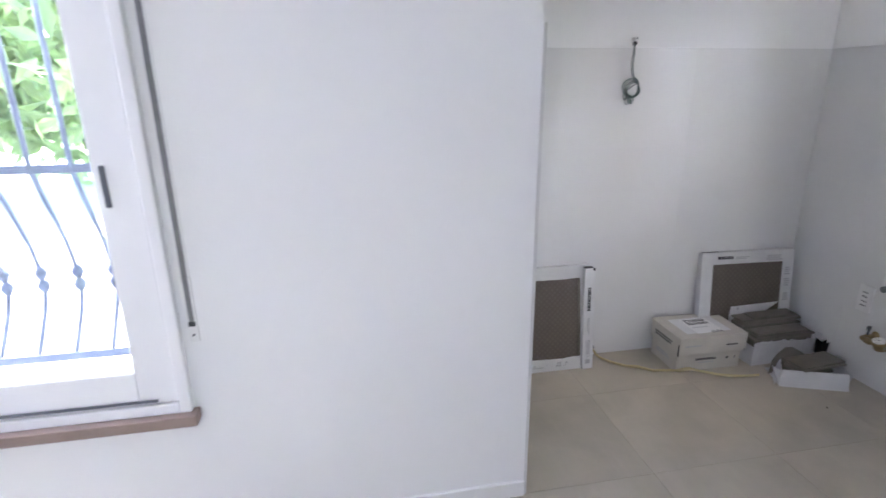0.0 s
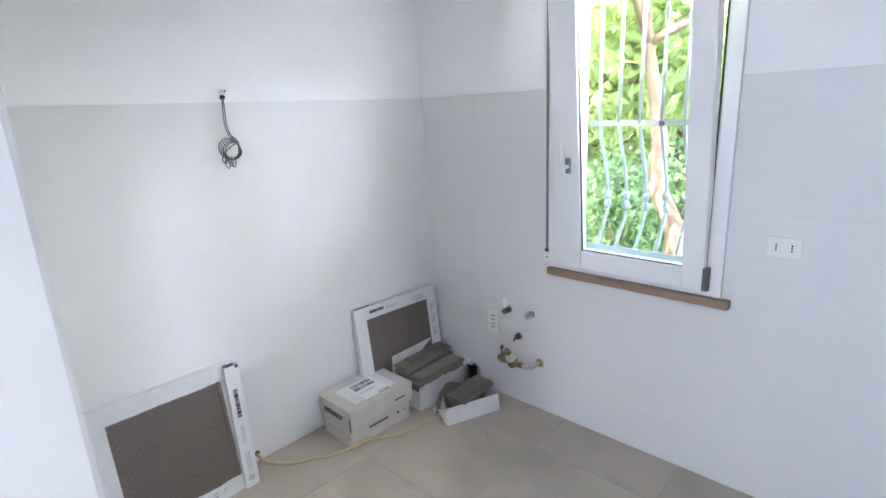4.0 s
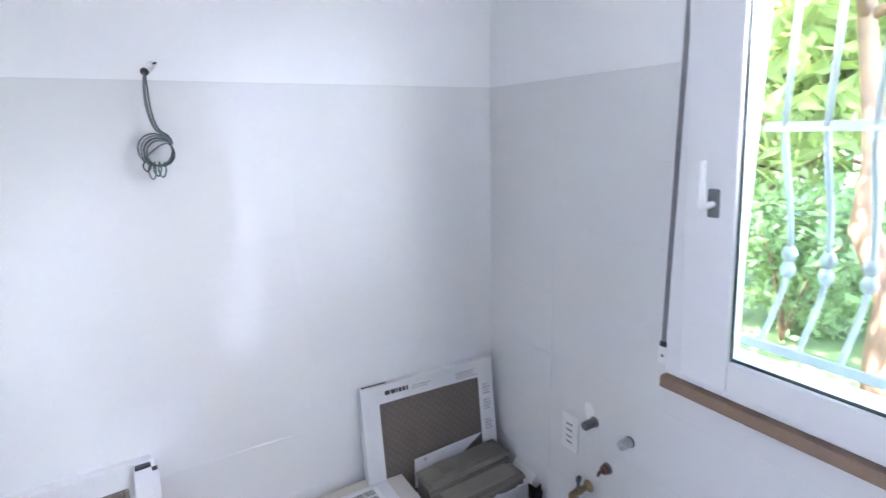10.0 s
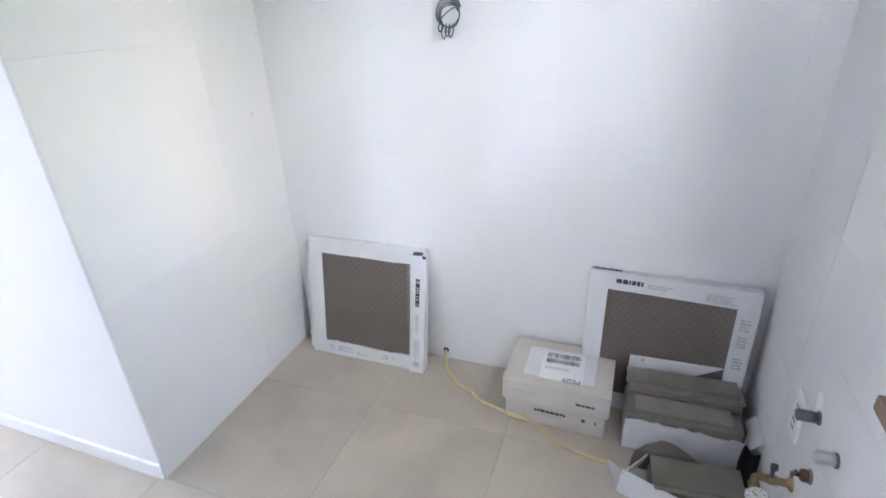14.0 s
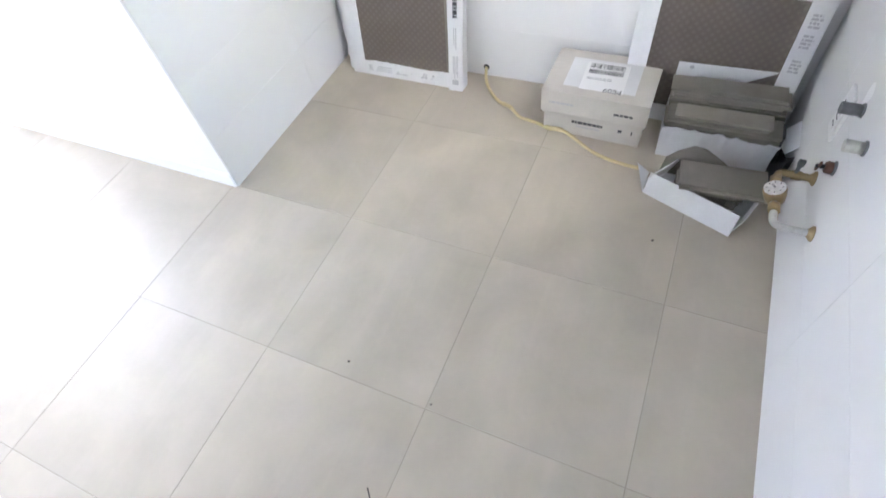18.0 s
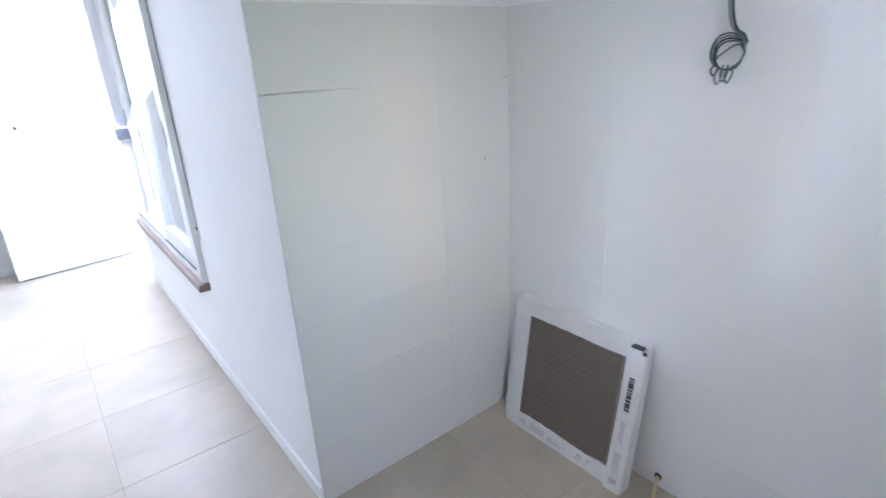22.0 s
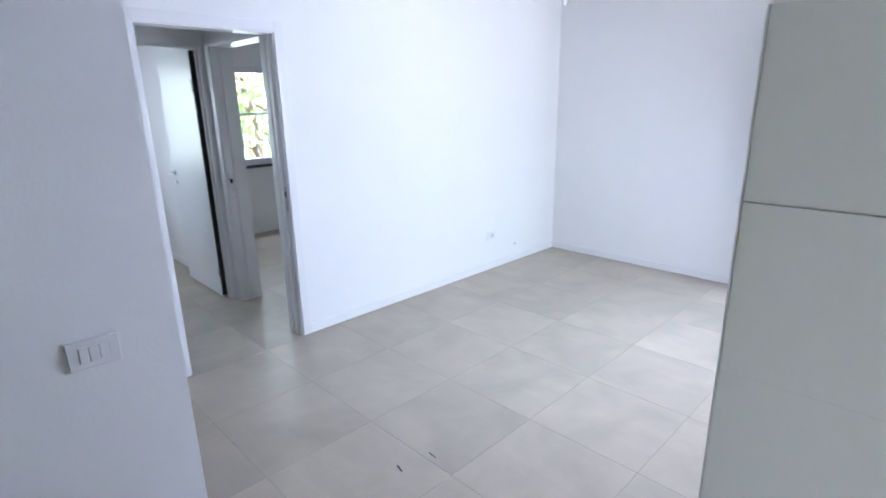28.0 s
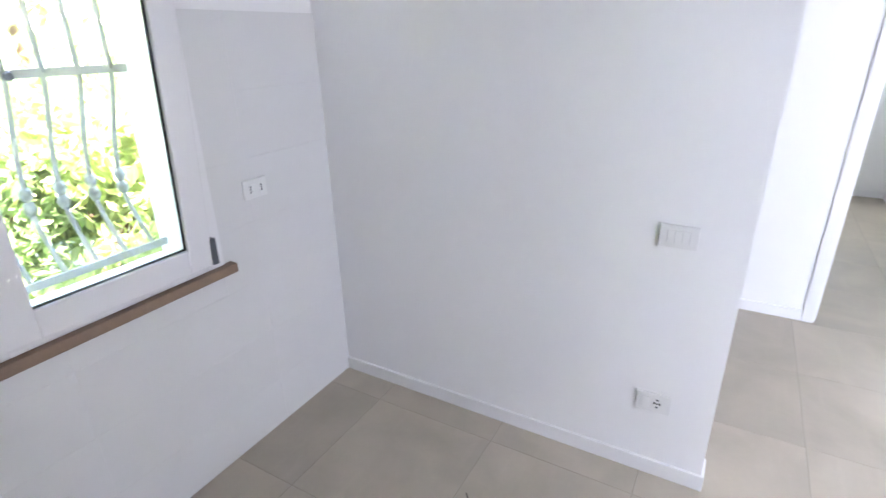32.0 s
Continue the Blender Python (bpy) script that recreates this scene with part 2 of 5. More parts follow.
def floor_tile_material():
    """Pale greige porcelain: cloudy patches, faint trowel-like streaks, satin gloss."""
    m = mat("greige_porcelain_tile", (0.437, 0.391, 0.312), 0.44, var=0.05, scale=3.0, fine=0.07, rand=0.035, spec=0.45)
    t = m.node_tree
    n, l = t.nodes, t.links
    co = n.new("ShaderNodeTexCoord")
    info = n.new("ShaderNodeObjectInfo")
    add = n.new("ShaderNodeVectorMath")
    add.operation = "MULTIPLY_ADD"
    add.inputs[1].default_value = (37, 19, 5)
    l.new(info.outputs["Random"], add.inputs[0])
    l.new(co.outputs["Object"], add.inputs[2])
    cloud = n.new("ShaderNodeTexNoise")
    cloud.inputs["Scale"].default_value = 2.6
    cloud.inputs["Detail"].default_value = 6
    cloud.inputs["Distortion"].default_value = 0.6
    l.new(add.outputs[0], cloud.inputs["Vector"])
    stretch = n.new("ShaderNodeMapping")
    stretch.inputs["Scale"].default_value = (9, 1.2, 1)
    stretch.inputs["Rotation"].default_value = (0, 0, 0.25)
    l.new(add.outputs[0], stretch.inputs["Vector"])
    streak = n.new("ShaderNodeTexNoise")
    streak.inputs["Scale"].default_value = 2.2
    streak.inputs["Detail"].default_value = 3
    l.new(stretch.outputs[0], streak.inputs["Vector"])
    mr = n.new("ShaderNodeMapRange")
    mr.inputs["From Min"].default_value, mr.inputs["From Max"].default_value = 0.3, 0.7
    mr.inputs["To Min"].default_value, mr.inputs["To Max"].default_value = 0.89, 1.11
    l.new(cloud.outputs["Fac"], mr.inputs["Value"])
    mr2 = n.new("ShaderNodeMapRange")
    mr2.inputs["From Min"].default_value, mr2.inputs["From Max"].default_value = 0.55, 0.75
    mr2.inputs["To Min"].default_value, mr2.inputs["To Max"].default_value = 1.0, 1.04
    l.new(streak.outputs["Fac"], mr2.inputs["Value"])
    hsv = [x for x in n if x.bl_idname == "ShaderNodeHueSaturation"][0]
    old = hsv.inputs["Value"].links[0].from_socket
    a = n.new("ShaderNodeMath")
    a.operation = "MULTIPLY"
    b = n.new("ShaderNodeMath")
    b.operation = "MULTIPLY"
    l.new(old, a.inputs[0])
    l.new(mr.outputs[0], a.inputs[1])
    l.new(a.outputs[0], b.inputs[0])
    l.new(mr2.outputs[0], b.inputs[1])
    l.new(b.outputs[0], hsv.inputs["Value"])
    return m


FLOORTILE = floor_tile_material()


def glass_material(name, tint=(1, 1, 1)):
    m = bpy.data.materials.new(name)
    m.use_nodes = True
    t = m.node_tree
    t.nodes.remove(t.nodes["Principled BSDF"])
    out = t.nodes["Material Output"]
    tr = t.nodes.new("ShaderNodeBsdfTransparent")
    tr.inputs[0].default_value = (*tint, 1)
    gl = t.nodes.new("ShaderNodeBsdfGlossy")
    gl.inputs["Roughness"].default_value = 0.02
    fr = t.nodes.new("ShaderNodeFresnel")
    fr.inputs[0].default_value = 1.45
    mx = t.nodes.new("ShaderNodeMixShader")
    t.links.new(fr.outputs[0], mx.inputs[0])
    t.links.new(tr.outputs[0], mx.inputs[1])
    t.links.new(gl.outputs[0], mx.inputs[2])
    t.links.new(mx.outputs[0], out.inputs[0])
    return m


GLASS = glass_material("window_glass", (0.96, 0.98, 0.98))


def leaf_material(name, colour, spread):
    m = bpy.data.materials.new(name)
    m.use_nodes = True
    t = m.node_tree
    n, l = t.nodes, t.links
    p = n["Principled BSDF"]
    geo = n.new("ShaderNodeNewGeometry")
    hsv = n.new("ShaderNodeHueSaturation")
    hsv.inputs["Color"].default_value = (*colour, 1)
    mr = n.new("ShaderNodeMapRange")
    mr.inputs["To Min"].default_value, mr.inputs["To Max"].default_value = 1 - spread, 1 + spread
    l.new(geo.outputs["Random Per Island"], mr.inputs["Value"])
    l.new(mr.outputs[0], hsv.inputs["Value"])
    l.new(hsv.outputs[0], p.inputs["Base Color"])
    p.inputs["Roughness"].default_value = 0.55
    tl = n.new("ShaderNodeBsdfTranslucent")
    l.new(hsv.outputs[0], tl.inputs[0])
    mx = n.new("ShaderNodeMixShader")
    mx.inputs[0].default_value = 0.55
    l.new(p.outputs[0], mx.inputs[1])
    l.new(tl.outputs[0], mx.inputs[2])
    l.new(mx.outputs[0], n["Material Output"].inputs[0])
    return m


LEAF = leaf_material("fresh_green_leaves", (0.37, 0.43, 0.15), 0.28)
LEAF_DARK = leaf_material("green_leaves", (0.25, 0.34, 0.14), 0.35)


# ---- mesh helpers ----
def bm_box(bm, x0, x1, y0, y1, z0, z1, bevel=0.0, m=None):
    """A box between the given planes, bevelled, and moved by m."""
    r = bmesh.ops.create_cube(bm, size=1.0)
    vs = r["verts"]
    for v in vs:
        v.co = Vector((x0 + (v.co.x + 0.5) * (x1 - x0), y0 + (v.co.y + 0.5) * (y1 - y0), z0 + (v.co.z + 0.5) * (z1 - z0)))
    if bevel:
        es = list({e for v in vs for e in v.link_edges})
        res = bmesh.ops.bevel(bm, geom=es, offset=bevel, segments=2, affect="EDGES", profile=0.6)
        vs = list({v for f in res["faces"] for v in f.verts} | {v for v in vs if v.is_valid})
    if m is not None:
        bmesh.ops.transform(bm, matrix=m, verts=vs)
    return vs


def bm_tube(bm, pts, radius, sides=8, closed=False, caps=True):
    """A round tube along points; radius is a number or one for each point."""
    pts = [Vector(p) for p in pts]
    rad = radius if isinstance(radius, (list, tuple)) else [radius] * len(pts)
    rings = []
    up = None
    for i, p in enumerate(pts):
        a = pts[i - 1] if i or closed else p
        b = pts[(i + 1) % len(pts)] if i + 1 < len(pts) or closed else p
        d = (b - a).normalized() if (b - a).length > 1e-9 else Vector((0, 0, 1))
        if up is None:
            up = d.orthogonal().normalized()
        up = (up - d * up.dot(d))
        up = up.normalized() if up.length > 1e-6 else d.orthogonal().normalized()
        side = d.cross(up)
        rings.append([bm.verts.new(p + (up * math.cos(k * 2 * math.pi / sides) + side * math.sin(k * 2 * math.pi / sides)) * rad[i]) for k in range(sides)])
    pairs = list(zip(rings, rings[1:])) + ([(rings[-1], rings[0])] if closed else [])
    for r0, r1 in pairs:
        for k in range(sides):
            f = bm.faces.new((r0[k], r0[(k + 1) % sides], r1[(k + 1) % sides], r1[k]))
            f.smooth = True
    if caps and not closed:
        bm.faces.new(rings[0][::-1])
        bm.faces.new(rings[-1])


def bm_cyl(bm, a, b, r0, r1=None, sides=16):
    bm_tube(bm, [a, b], [r0, r0 if r1 is None else r1], sides)


def bm_lathe(bm, profile, m, sides=20):
    """A turned body: profile of (radius, height) about z, moved by m."""
    rings = []
    for r, h in profile:
        rings.append([bm.verts.new(m @ Vector((r * math.cos(k * 2 * math.pi / sides), r * math.sin(k * 2 * math.pi / sides), h))) for k in range(sides)])
    for r0, r1 in zip(rings, rings[1:]):
        for k in range(sides):
            f = bm.faces.new((r0[k], r0[(k + 1) % sides], r1[(k + 1) % sides], r1[k]))
            f.smooth = True
    bm.faces.new(rings[0][::-1])
    bm.faces.new(rings[-1])


def finish(name, bm, material):
    bmesh.ops.recalc_face_normals(bm, faces=bm.faces)
    me = bpy.data.meshes.new(name)
    bm.to_mesh(me)
    bm.free()
    me.materials.append(material)
    return new(name, me)


def part(name, bm, material, parent, label=""):
    ob = finish(name, bm, material)
    ob.parent = parent
    if label:
        tagged(ob, label)
    return ob


def thing(name, label, category, group="", at=(0, 0, 0), rz=0):
    ob = new(name)
    ob.empty_display_size = 0.05
    ob.matrix_world = pose(*at, 0, 0, rz)
    return tagged(ob, label, category, group)


def solid(name, bm, material, label, category, group="", kind=""):
    return tagged(finish(name, bm, material), label, category, group, kind)


def box_part(name, parent, material, x0, x1, y0, y1, z0, z1, bevel=0.0, m=None, label=""):
    bm = bmesh.new()
    bm_box(bm, x0, x1, y0, y1, z0, z1, bevel, m)
    return part(name, bm, material, parent, label)


def structure(name, material, boxes, label, bevel=0.0):
    bm = bmesh.new()
    for b in boxes:
        bm_box(bm, *b, bevel)
    return tagged(finish(name, bm, material), label, name.split("_")[0], kind="structure")


def spline(pts, steps=8):
    """A smooth curve through points (Catmull-Rom)."""
    p = [Vector(q) for q in pts]
    p = [p[0]] + p + [p[-1]]
    out = []
    for i in range(1, len(p) - 2):
        for s in range(steps):
            t = s / steps
            out.append(0.5 * (2 * p[i] + (p[i + 1] - p[i - 1]) * t + (2 * p[i - 1] - 5 * p[i] + 4 * p[i + 1] - p[i + 2]) * t * t + (3 * p[i] - p[i - 1] - 3 * p[i + 1] + p[i + 2]) * t ** 3))
    out.append(p[-2])
    return out


# ---- the plan ----
XE, YN, XP, YP = 0.915, 1.615, -1.18, 0.60      # kitchen: east and north wall, west wall, line of the living room's north wall
YS, XS = -0.747, -0.82                           # kitchen's south partition and its free end
XW, YF, H = -5.336, -2.43, 2.665                 # living room's west and south wall, ceiling
DX0, DX1, DH = -2.098, -1.313, 2.075                # opening to the hall
EX0, EX1, EH = -5.23, -4.33, 2.235                 # entrance opening
WX0, WX1, WZ0, WZ1 = -4.05, -2.37, 0.56, 2.2     # living room window
KY0, KY1, KZ0, KZ1 = -0.08, 0.70, 0.87, 2.25      # kitchen window
T = 0.32                                         # outer wall


# ---- structure ----
def wall_with_holes(name, material, axis, a0, a1, t0, t1, z1, holes, label):
    """A wall along an axis from a0 to a1, t0 to t1 thick, up to z1, with openings (from, to, bottom, top)."""
    boxes, at = [], a0

    def piece(p, q, lo, hi):
        if q - p > 1e-4 and hi - lo > 1e-4:
            boxes.append((p, q, t0, t1, lo, hi) if axis == "x" else (t0, t1, p, q, lo, hi))

    for p, q, lo, hi in sorted(holes):
        piece(at, p, 0, z1)
        piece(p, q, 0, lo)
        piece(p, q, hi, z1)
        at = q
    piece(at, a1, 0, z1)
    return structure(name, material, boxes, label)


wall_with_holes("wall_kitchen_north", PLASTER, "x", XP - T, XE + T, YN, YN + T, H, [], "white painted kitchen wall above pale glazed tiles")
wall_with_holes("wall_east", PLASTER, "y", -5.69, YN, XE, XE + T, H, [(KY0, KY1, KZ0, KZ1)], "white painted outer wall with the kitchen window")
wall_with_holes("wall_kitchen_west", PLASTER, "y", YP + T, YN, XP - T, XP, H, [], "white painted kitchen side wall above pale glazed tiles")
wall_with_holes("wall_living_north", PLASTER, "x", XW - T, XP, YP, YP + T, H, [(EX0, EX1, 0, EH), (WX0, WX1, WZ0, WZ1)], "white painted outer wall with window and entrance")
wall_with_holes("wall_partition", PLASTER, "x", XS, XE, YS - 0.10, YS, H, [], "short white painted partition beside the kitchen")
wall_with_holes("wall_living_west", PLASTER, "y", YF, YP, XW - T, XW, H, [], "white painted end wall of the living room")
wall_with_holes("wall_living_south", PLASTER, "x", XW - T, XE, YF - 0.12, YF, H, [(DX0 - 0.03, DX1 + 0.03, 0, DH + 0.03)], "white painted living room wall with a doorway")
# hall and the two rooms behind it
HX, HY, RB = -2.10, -3.55, -5.69
wall_with_holes("wall_hall_west", PLASTER, "y", HY - 0.12, YF - 0.12, HX - 0.165, HX, H, [(-3.46, -2.57, 0, 2.08)], "white painted hall wall with a doorway")
wall_with_holes("wall_hall_south", PLASTER, "x", HX, XE, HY - 0.12, HY, H, [(-2.09, -1.25, 0, 2.08)], "white painted hall wall with a doorway")
wall_with_holes("wall_between_rooms", PLASTER, "y", RB, HY - 0.12, HX - 0.165, HX - 0.045, H, [], "white painted wall between two rooms")
wall_with_holes("wall_rooms_south", PLASTER, "x", XW - T, XE + T, RB - T, RB, H, [(-4.02, -3.12, 0.90, 2.10), (-1.6, -0.4, 0.90, 2.10)], "white painted outer wall with windows")
wall_with_holes("wall_room_west", PLASTER, "y", RB, YF - 0.12, XW - T, XW, H, [], "white painted outer wall of a bedroom")
structure("ceiling", CEIL, [(XW - T, XE + T, RB - T, YN + T, H, H + 0.2)], "plain white painted ceiling")
structure("floor", FLOORGROUT, [(XW - T, XE + T, RB - T, YN + T, -0.2, -0.0012)], "greige porcelain tiles laid in a square grid")
structure("ground", EARTH, [(-600, 600, -600, 600, -0.9, -0.25)], "garden soil with grass and fallen leaves")
structure("pavement", PAVING, [(XW - 6, XP - T, YP + T, YP + T + 14.0, -0.25, -0.05)], "pale paved terrace outside the entrance")
structure("pavement", PAVING, [(XE + T + 0.9, 16.0, -14.0, -0.9, -0.25, -0.21)], "pale sunlit paved drive beside the house")


def baseboard(runs):
    for x0, x1, y0, y1 in runs:
        structure("baseboard", BASEB, [(x0, x1, y0, y1, 0.0, 0.07)], "low white lacquered baseboard", 0.003)


B = 0.012
baseboard([(XS - B, XE - 0.008, YS, YS + B), (XS - B, XS, YS - 0.10, YS), (EX1 + 0.08, XP, YP - B, YP), (XW, XW + B, YF + B, YP - 0.0),
           (XW, DX0 - 0.07, YF, YF + B), (DX1 + 0.07, XE, YF, YF + B), (HX - 0.045, HX - 0.033, RB, HY - 0.2), (HX - 0.033, XE, RB, RB + B), (XW, HX - 0.165, RB, RB + B)])


# ---- doors ----
def lever(parent, m):
    """A lever handle with a round rose and a keyhole rose below it, on the plane y = 0 facing -y of m."""
    bm = bmesh.new()
    bm_lathe(bm, [(0.026, 0), (0.026, 0.006), (0.022, 0.008)], m @ pose(0, 0, 0, 90, 0, 0))
    part("rose", bm, CHROME, parent)
    bm = bmesh.new()
    bm_tube(bm, [m @ Vector(p) for p in spline([(0, -0.006, 0), (0, -0.045, 0), (0.012, -0.055, 0), (0.05, -0.055, 0), (0.12, -0.052, 0)], 5)], 0.009, 10)
    part("lever", bm, CHROME, parent)
    bm = bmesh.new()
    bm_lathe(bm, [(0.024, 0), (0.024, 0.006), (0.02, 0.008)], m @ pose(0, 0, -0.085, 90, 0, 0))
    part("key_rose", bm, CHROME, parent)


def door_frame(name, label, axis, a0, a1, t0, t1, top, wide=0.07, strike=None):
    """A lined doorway: two jambs, a head, and architraves on both faces. axis: the wall's own direction."""
    ob = thing(name, label, "door frame")

    def bx(n, p, q, s, t, lo, hi, material=LACQUER, bev=0.003):
        return box_part(n, ob, material, *((p, q, s, t) if axis == "x" else (s, t, p, q)), lo, hi, bev)

    bx("jamb", a0 - 0.03, a0, t0, t1, 0, top)
    bx("jamb", a1, a1 + 0.03, t0, t1, 0, top)
    bx("head", a0 - 0.03, a1 + 0.03, t0, t1, top, top + 0.03)
    for s, t in ((t0 - 0.012, t0 - 0.0005), (t1 + 0.0005, t1 + 0.012)):
        bx("architrave", a0 - wide, a0 - 0.008, s, t, 0, top + wide)
        bx("architrave", a1 + 0.008, a1 + wide, s, t, 0, top + wide)
        bx("architrave", a0 - 0.008, a1 + 0.008, s, t, top + 0.008, top + wide)
    mid = (t0 + t1) / 2
    bx("door_stop", a0, a0 + 0.012, mid - 0.02, mid + 0.02, 0, top, LACQUER, 0.002)
    bx("door_stop", a1 - 0.012, a1, mid - 0.02, mid + 0.02, 0, top, LACQUER, 0.002)
    if strike == 0:
        bx("strike_plate", a0 - 0.001, a0 + 0.002, t1 - 0.045, t1 - 0.022, 0.93, 1.10, CHROME, 0)
        bx("latch_hole", a0, a0 + 0.003, t1 - 0.045, t1 - 0.022, 1.03, 1.065, DARKPLASTIC, 0)
    if strike == 1:
        bx("strike_plate", a1 - 0.002, a1 + 0.001, t1 - 0.045, t1 - 0.022, 0.93, 1.10, CHROME, 0)
        bx("latch_hole", a1 - 0.003, a1, t1 - 0.04, t1 - 0.027, 1.03, 1.06, DARKPLASTIC, 0)
    tagged(ob, kind="structure")
    return ob


door_frame("door_1", "white lacquered lining of the open hall doorway", "x", DX0, DX1, YF - 0.12, YF, DH, strike=0)
door_frame("door_2", "white lacquered lining of a bedroom doorway", "y", -3.43, -2.60, HX - 0.165, HX, DH, strike=0)
door_frame("door_3", "white lacquered lining of a room doorway", "x", -2.06, -1.28, HY - 0.12, HY, DH)

# hall door leaf, swung into the room
leaf = thing("interior_door", "white lacquered flush door standing open", "door", at=(-2.04, HY - 0.115, 0), rz=-90)
box_part("leaf", leaf, LACQUER, 0.0, 0.80, -0.02, 0.02, 0.008, 2.068, 0.003)
lever(leaf, pose(0.74, 0.02, 1.05, 0, 0, 180))
lever(leaf, pose(0.74, -0.02, 1.05) @ Matrix.Diagonal((-1, 1, 1, 1)))
for z in (0.25, 1.8):
    bm = bmesh.new()
    bm_cyl(bm, (-0.004, 0.024, z - 0.05), (-0.004, 0.024, z + 0.05), 0.008)
    part("hinge", bm, CHROME, leaf)
# black strip drawing the dark gap between leaf edge and jamb
box_part("hinge_gap_strip", leaf, RUBBER, -0.014, -0.0002, -0.024, 0.021, 0.02, 2.062)

# entrance door, open against the end wall
ent = thing("entrance_door", "white armoured entrance door standing wide open", "door", at=(EX0 + 0.03, YP - 0.012, 0.0), rz=-82)
bm = bmesh.new()
bm_box(bm, 0.0, 0.90, -0.035, 0.035, 0.012, 2.22, 0.004)
for i in range(1, 22):
    bm_box(bm, i * 0.041 - 0.0012, i * 0.041 + 0.0012, 0.034, 0.0362, 0.03, 2.205)
part("leaf", bm, LACQUER, ent)
M = pose(0.84, 0.035, 1.035, 0, 0, 180)
bm = bmesh.new()
bm_lathe(bm, [(0.027, 0), (0.027, 0.006), (0.012, 0.01), (0.011, 0.035), (0.026, 0.045), (0.028, 0.06), (0.02, 0.068)], M @ pose(0, 0, 0, 90, 0, 0))
part("knob", bm, CHROME, ent)
bm = bmesh.new()
bm_lathe(bm, [(0.024, 0), (0.024, 0.008), (0.012, 0.012), (0.011, 0.02)], M @ pose(0, 0, -0.085, 90, 0, 0))
part("lock_cylinder", bm, CHROME, ent)
bm = bmesh.new()
bm_lathe(bm, [(0.014, 0), (0.014, 0.006), (0.009, 0.009)], pose(0.60, 0.035, 1.245, 0, 0, 180) @ pose(0, 0, 0, 90, 0, 0))
part("peephole", bm, GREYPLASTIC, ent)
box_part("edge_plate", ent, STEEL, 0.9, 0.902, -0.02, 0.02, 0.4, 1.8)
for z in (0.3, 1.1, 1.9):
    bm = bmesh.new()
    bm_cyl(bm, (-0.006, 0.03, z - 0.06), (-0.006, 0.03, z + 0.06), 0.011)
    part("hinge", bm, CHROME, ent)
bm = bmesh.new()
bm_box(bm, 0.02, 0.88, -0.012, 0.012, 0.003, 0.013)
part("draught_seal", bm, RUBBER, ent)
fr = thing("door_4", "white steel frame of the entrance", "door frame")
box_part("jamb", fr, LACQUER, EX0 - 0.06, EX0 + 0.012, YP - 0.006, YP + 0.12, 0, EH, 0.003)
box_part("jamb", fr, LACQUER, EX1 - 0.012, EX1 + 0.06, YP - 0.006, YP + 0.12, 0, EH, 0.003)
box_part("head", fr, LACQUER, EX0 - 0.06, EX1 + 0.06, YP - 0.006, YP + 0.12, EH - 0.012, EH + 0.06, 0.003)
box_part("strike_plate", fr, STEEL, EX1 - 0.014, EX1 - 0.012, YP + 0.03, YP + 0.06, 0.8, 1.3)
tagged(fr, kind="structure")
structure("threshold", PAVING, [(EX0 + 0.012, EX1 - 0.012, YP + 0.06, YP + T, -0.02, 0.012)], "pale stone door threshold", 0.003)


# ---- windows ----
def frame_ring(parent, name, material, m, w, h, d, wide, bevel=0.005, inner=None):
    """Four mitred bars round a w x h opening in the plane y = 0 of m, d deep towards +y."""
    bm = bmesh.new()
    for x0, x1, z0, z1 in ((0, wide, 0, h), (w - wide, w, 0, h), (wide, w - wide, 0, wide), (wide, w - wide, h - wide, h)):
        bm_box(bm, x0, x1, 0, d, z0, z1, bevel, m)
    return part(name, bm, material, parent)


def pane(parent, m, x0, x1, z0, z1, y):
    bm = bmesh.new()
    bm_box(bm, x0, x1, y, y + 0.006, z0, z1, 0, m)
    g = part("pane", bm, GLASS, parent, "clear window glass")
    g.visible_shadow = False
    return g


def grille(name, label, m, w, h, bars, bar_z, bellied, material):
    """A window grille in the plane y = 0 of m, w wide and h high: a frame, a rail, and upright bars that belly out below it."""
    ob = thing(name, label, "window grille")
    for x0, x1, z0, z1, n in ((0, w, 0, 0.028, "rail"), (0, w, h - 0.028, h, "rail"), (0, w, bar_z - 0.014, bar_z + 0.014, "rail")):
        bm = bmesh.new()
        bm_box(bm, x0, x1, -0.006, 0.006, z0, z1, 0.002, m)
        part(n, bm, material, ob)
    for i in range(bars):
        x = w * (i + 0.5) / bars
        bm = bmesh.new()
        pts = [m @ Vector((x, 0, h - 0.02)), m @ Vector((x, 0, bar_z))]
        bm_tube(bm, pts, 0.009, 8)
        part("bar", bm, material, ob)
        bm = bmesh.new()
        k = bar_z
        low = [(x, 0, k), (x, bellied * 0.25, k * 0.86), (x, bellied * 0.8, k * 0.6), (x, bellied, k * 0.38), (x, bellied * 0.85, k * 0.25), (x, bellied * 0.35, k * 0.10), (x, 0, 0.01)]
        bm_tube(bm, [m @ Vector(p) for p in spline(low, 6)], 0.009, 8)
        part("bellied_bar", bm, material, ob)
        bm = bmesh.new()
        for dz in (0.0, 0.05):
            bm_lathe(bm, [(0.009, -0.026), (0.017, -0.015), (0.0225, 0), (0.017, 0.015), (0.009, 0.026)], m @ pose(x, bellied * 0.99, k * 0.38 + dz - 0.02), 8)
        part("collar", bm, material, ob)
    return tagged(ob, kind="")


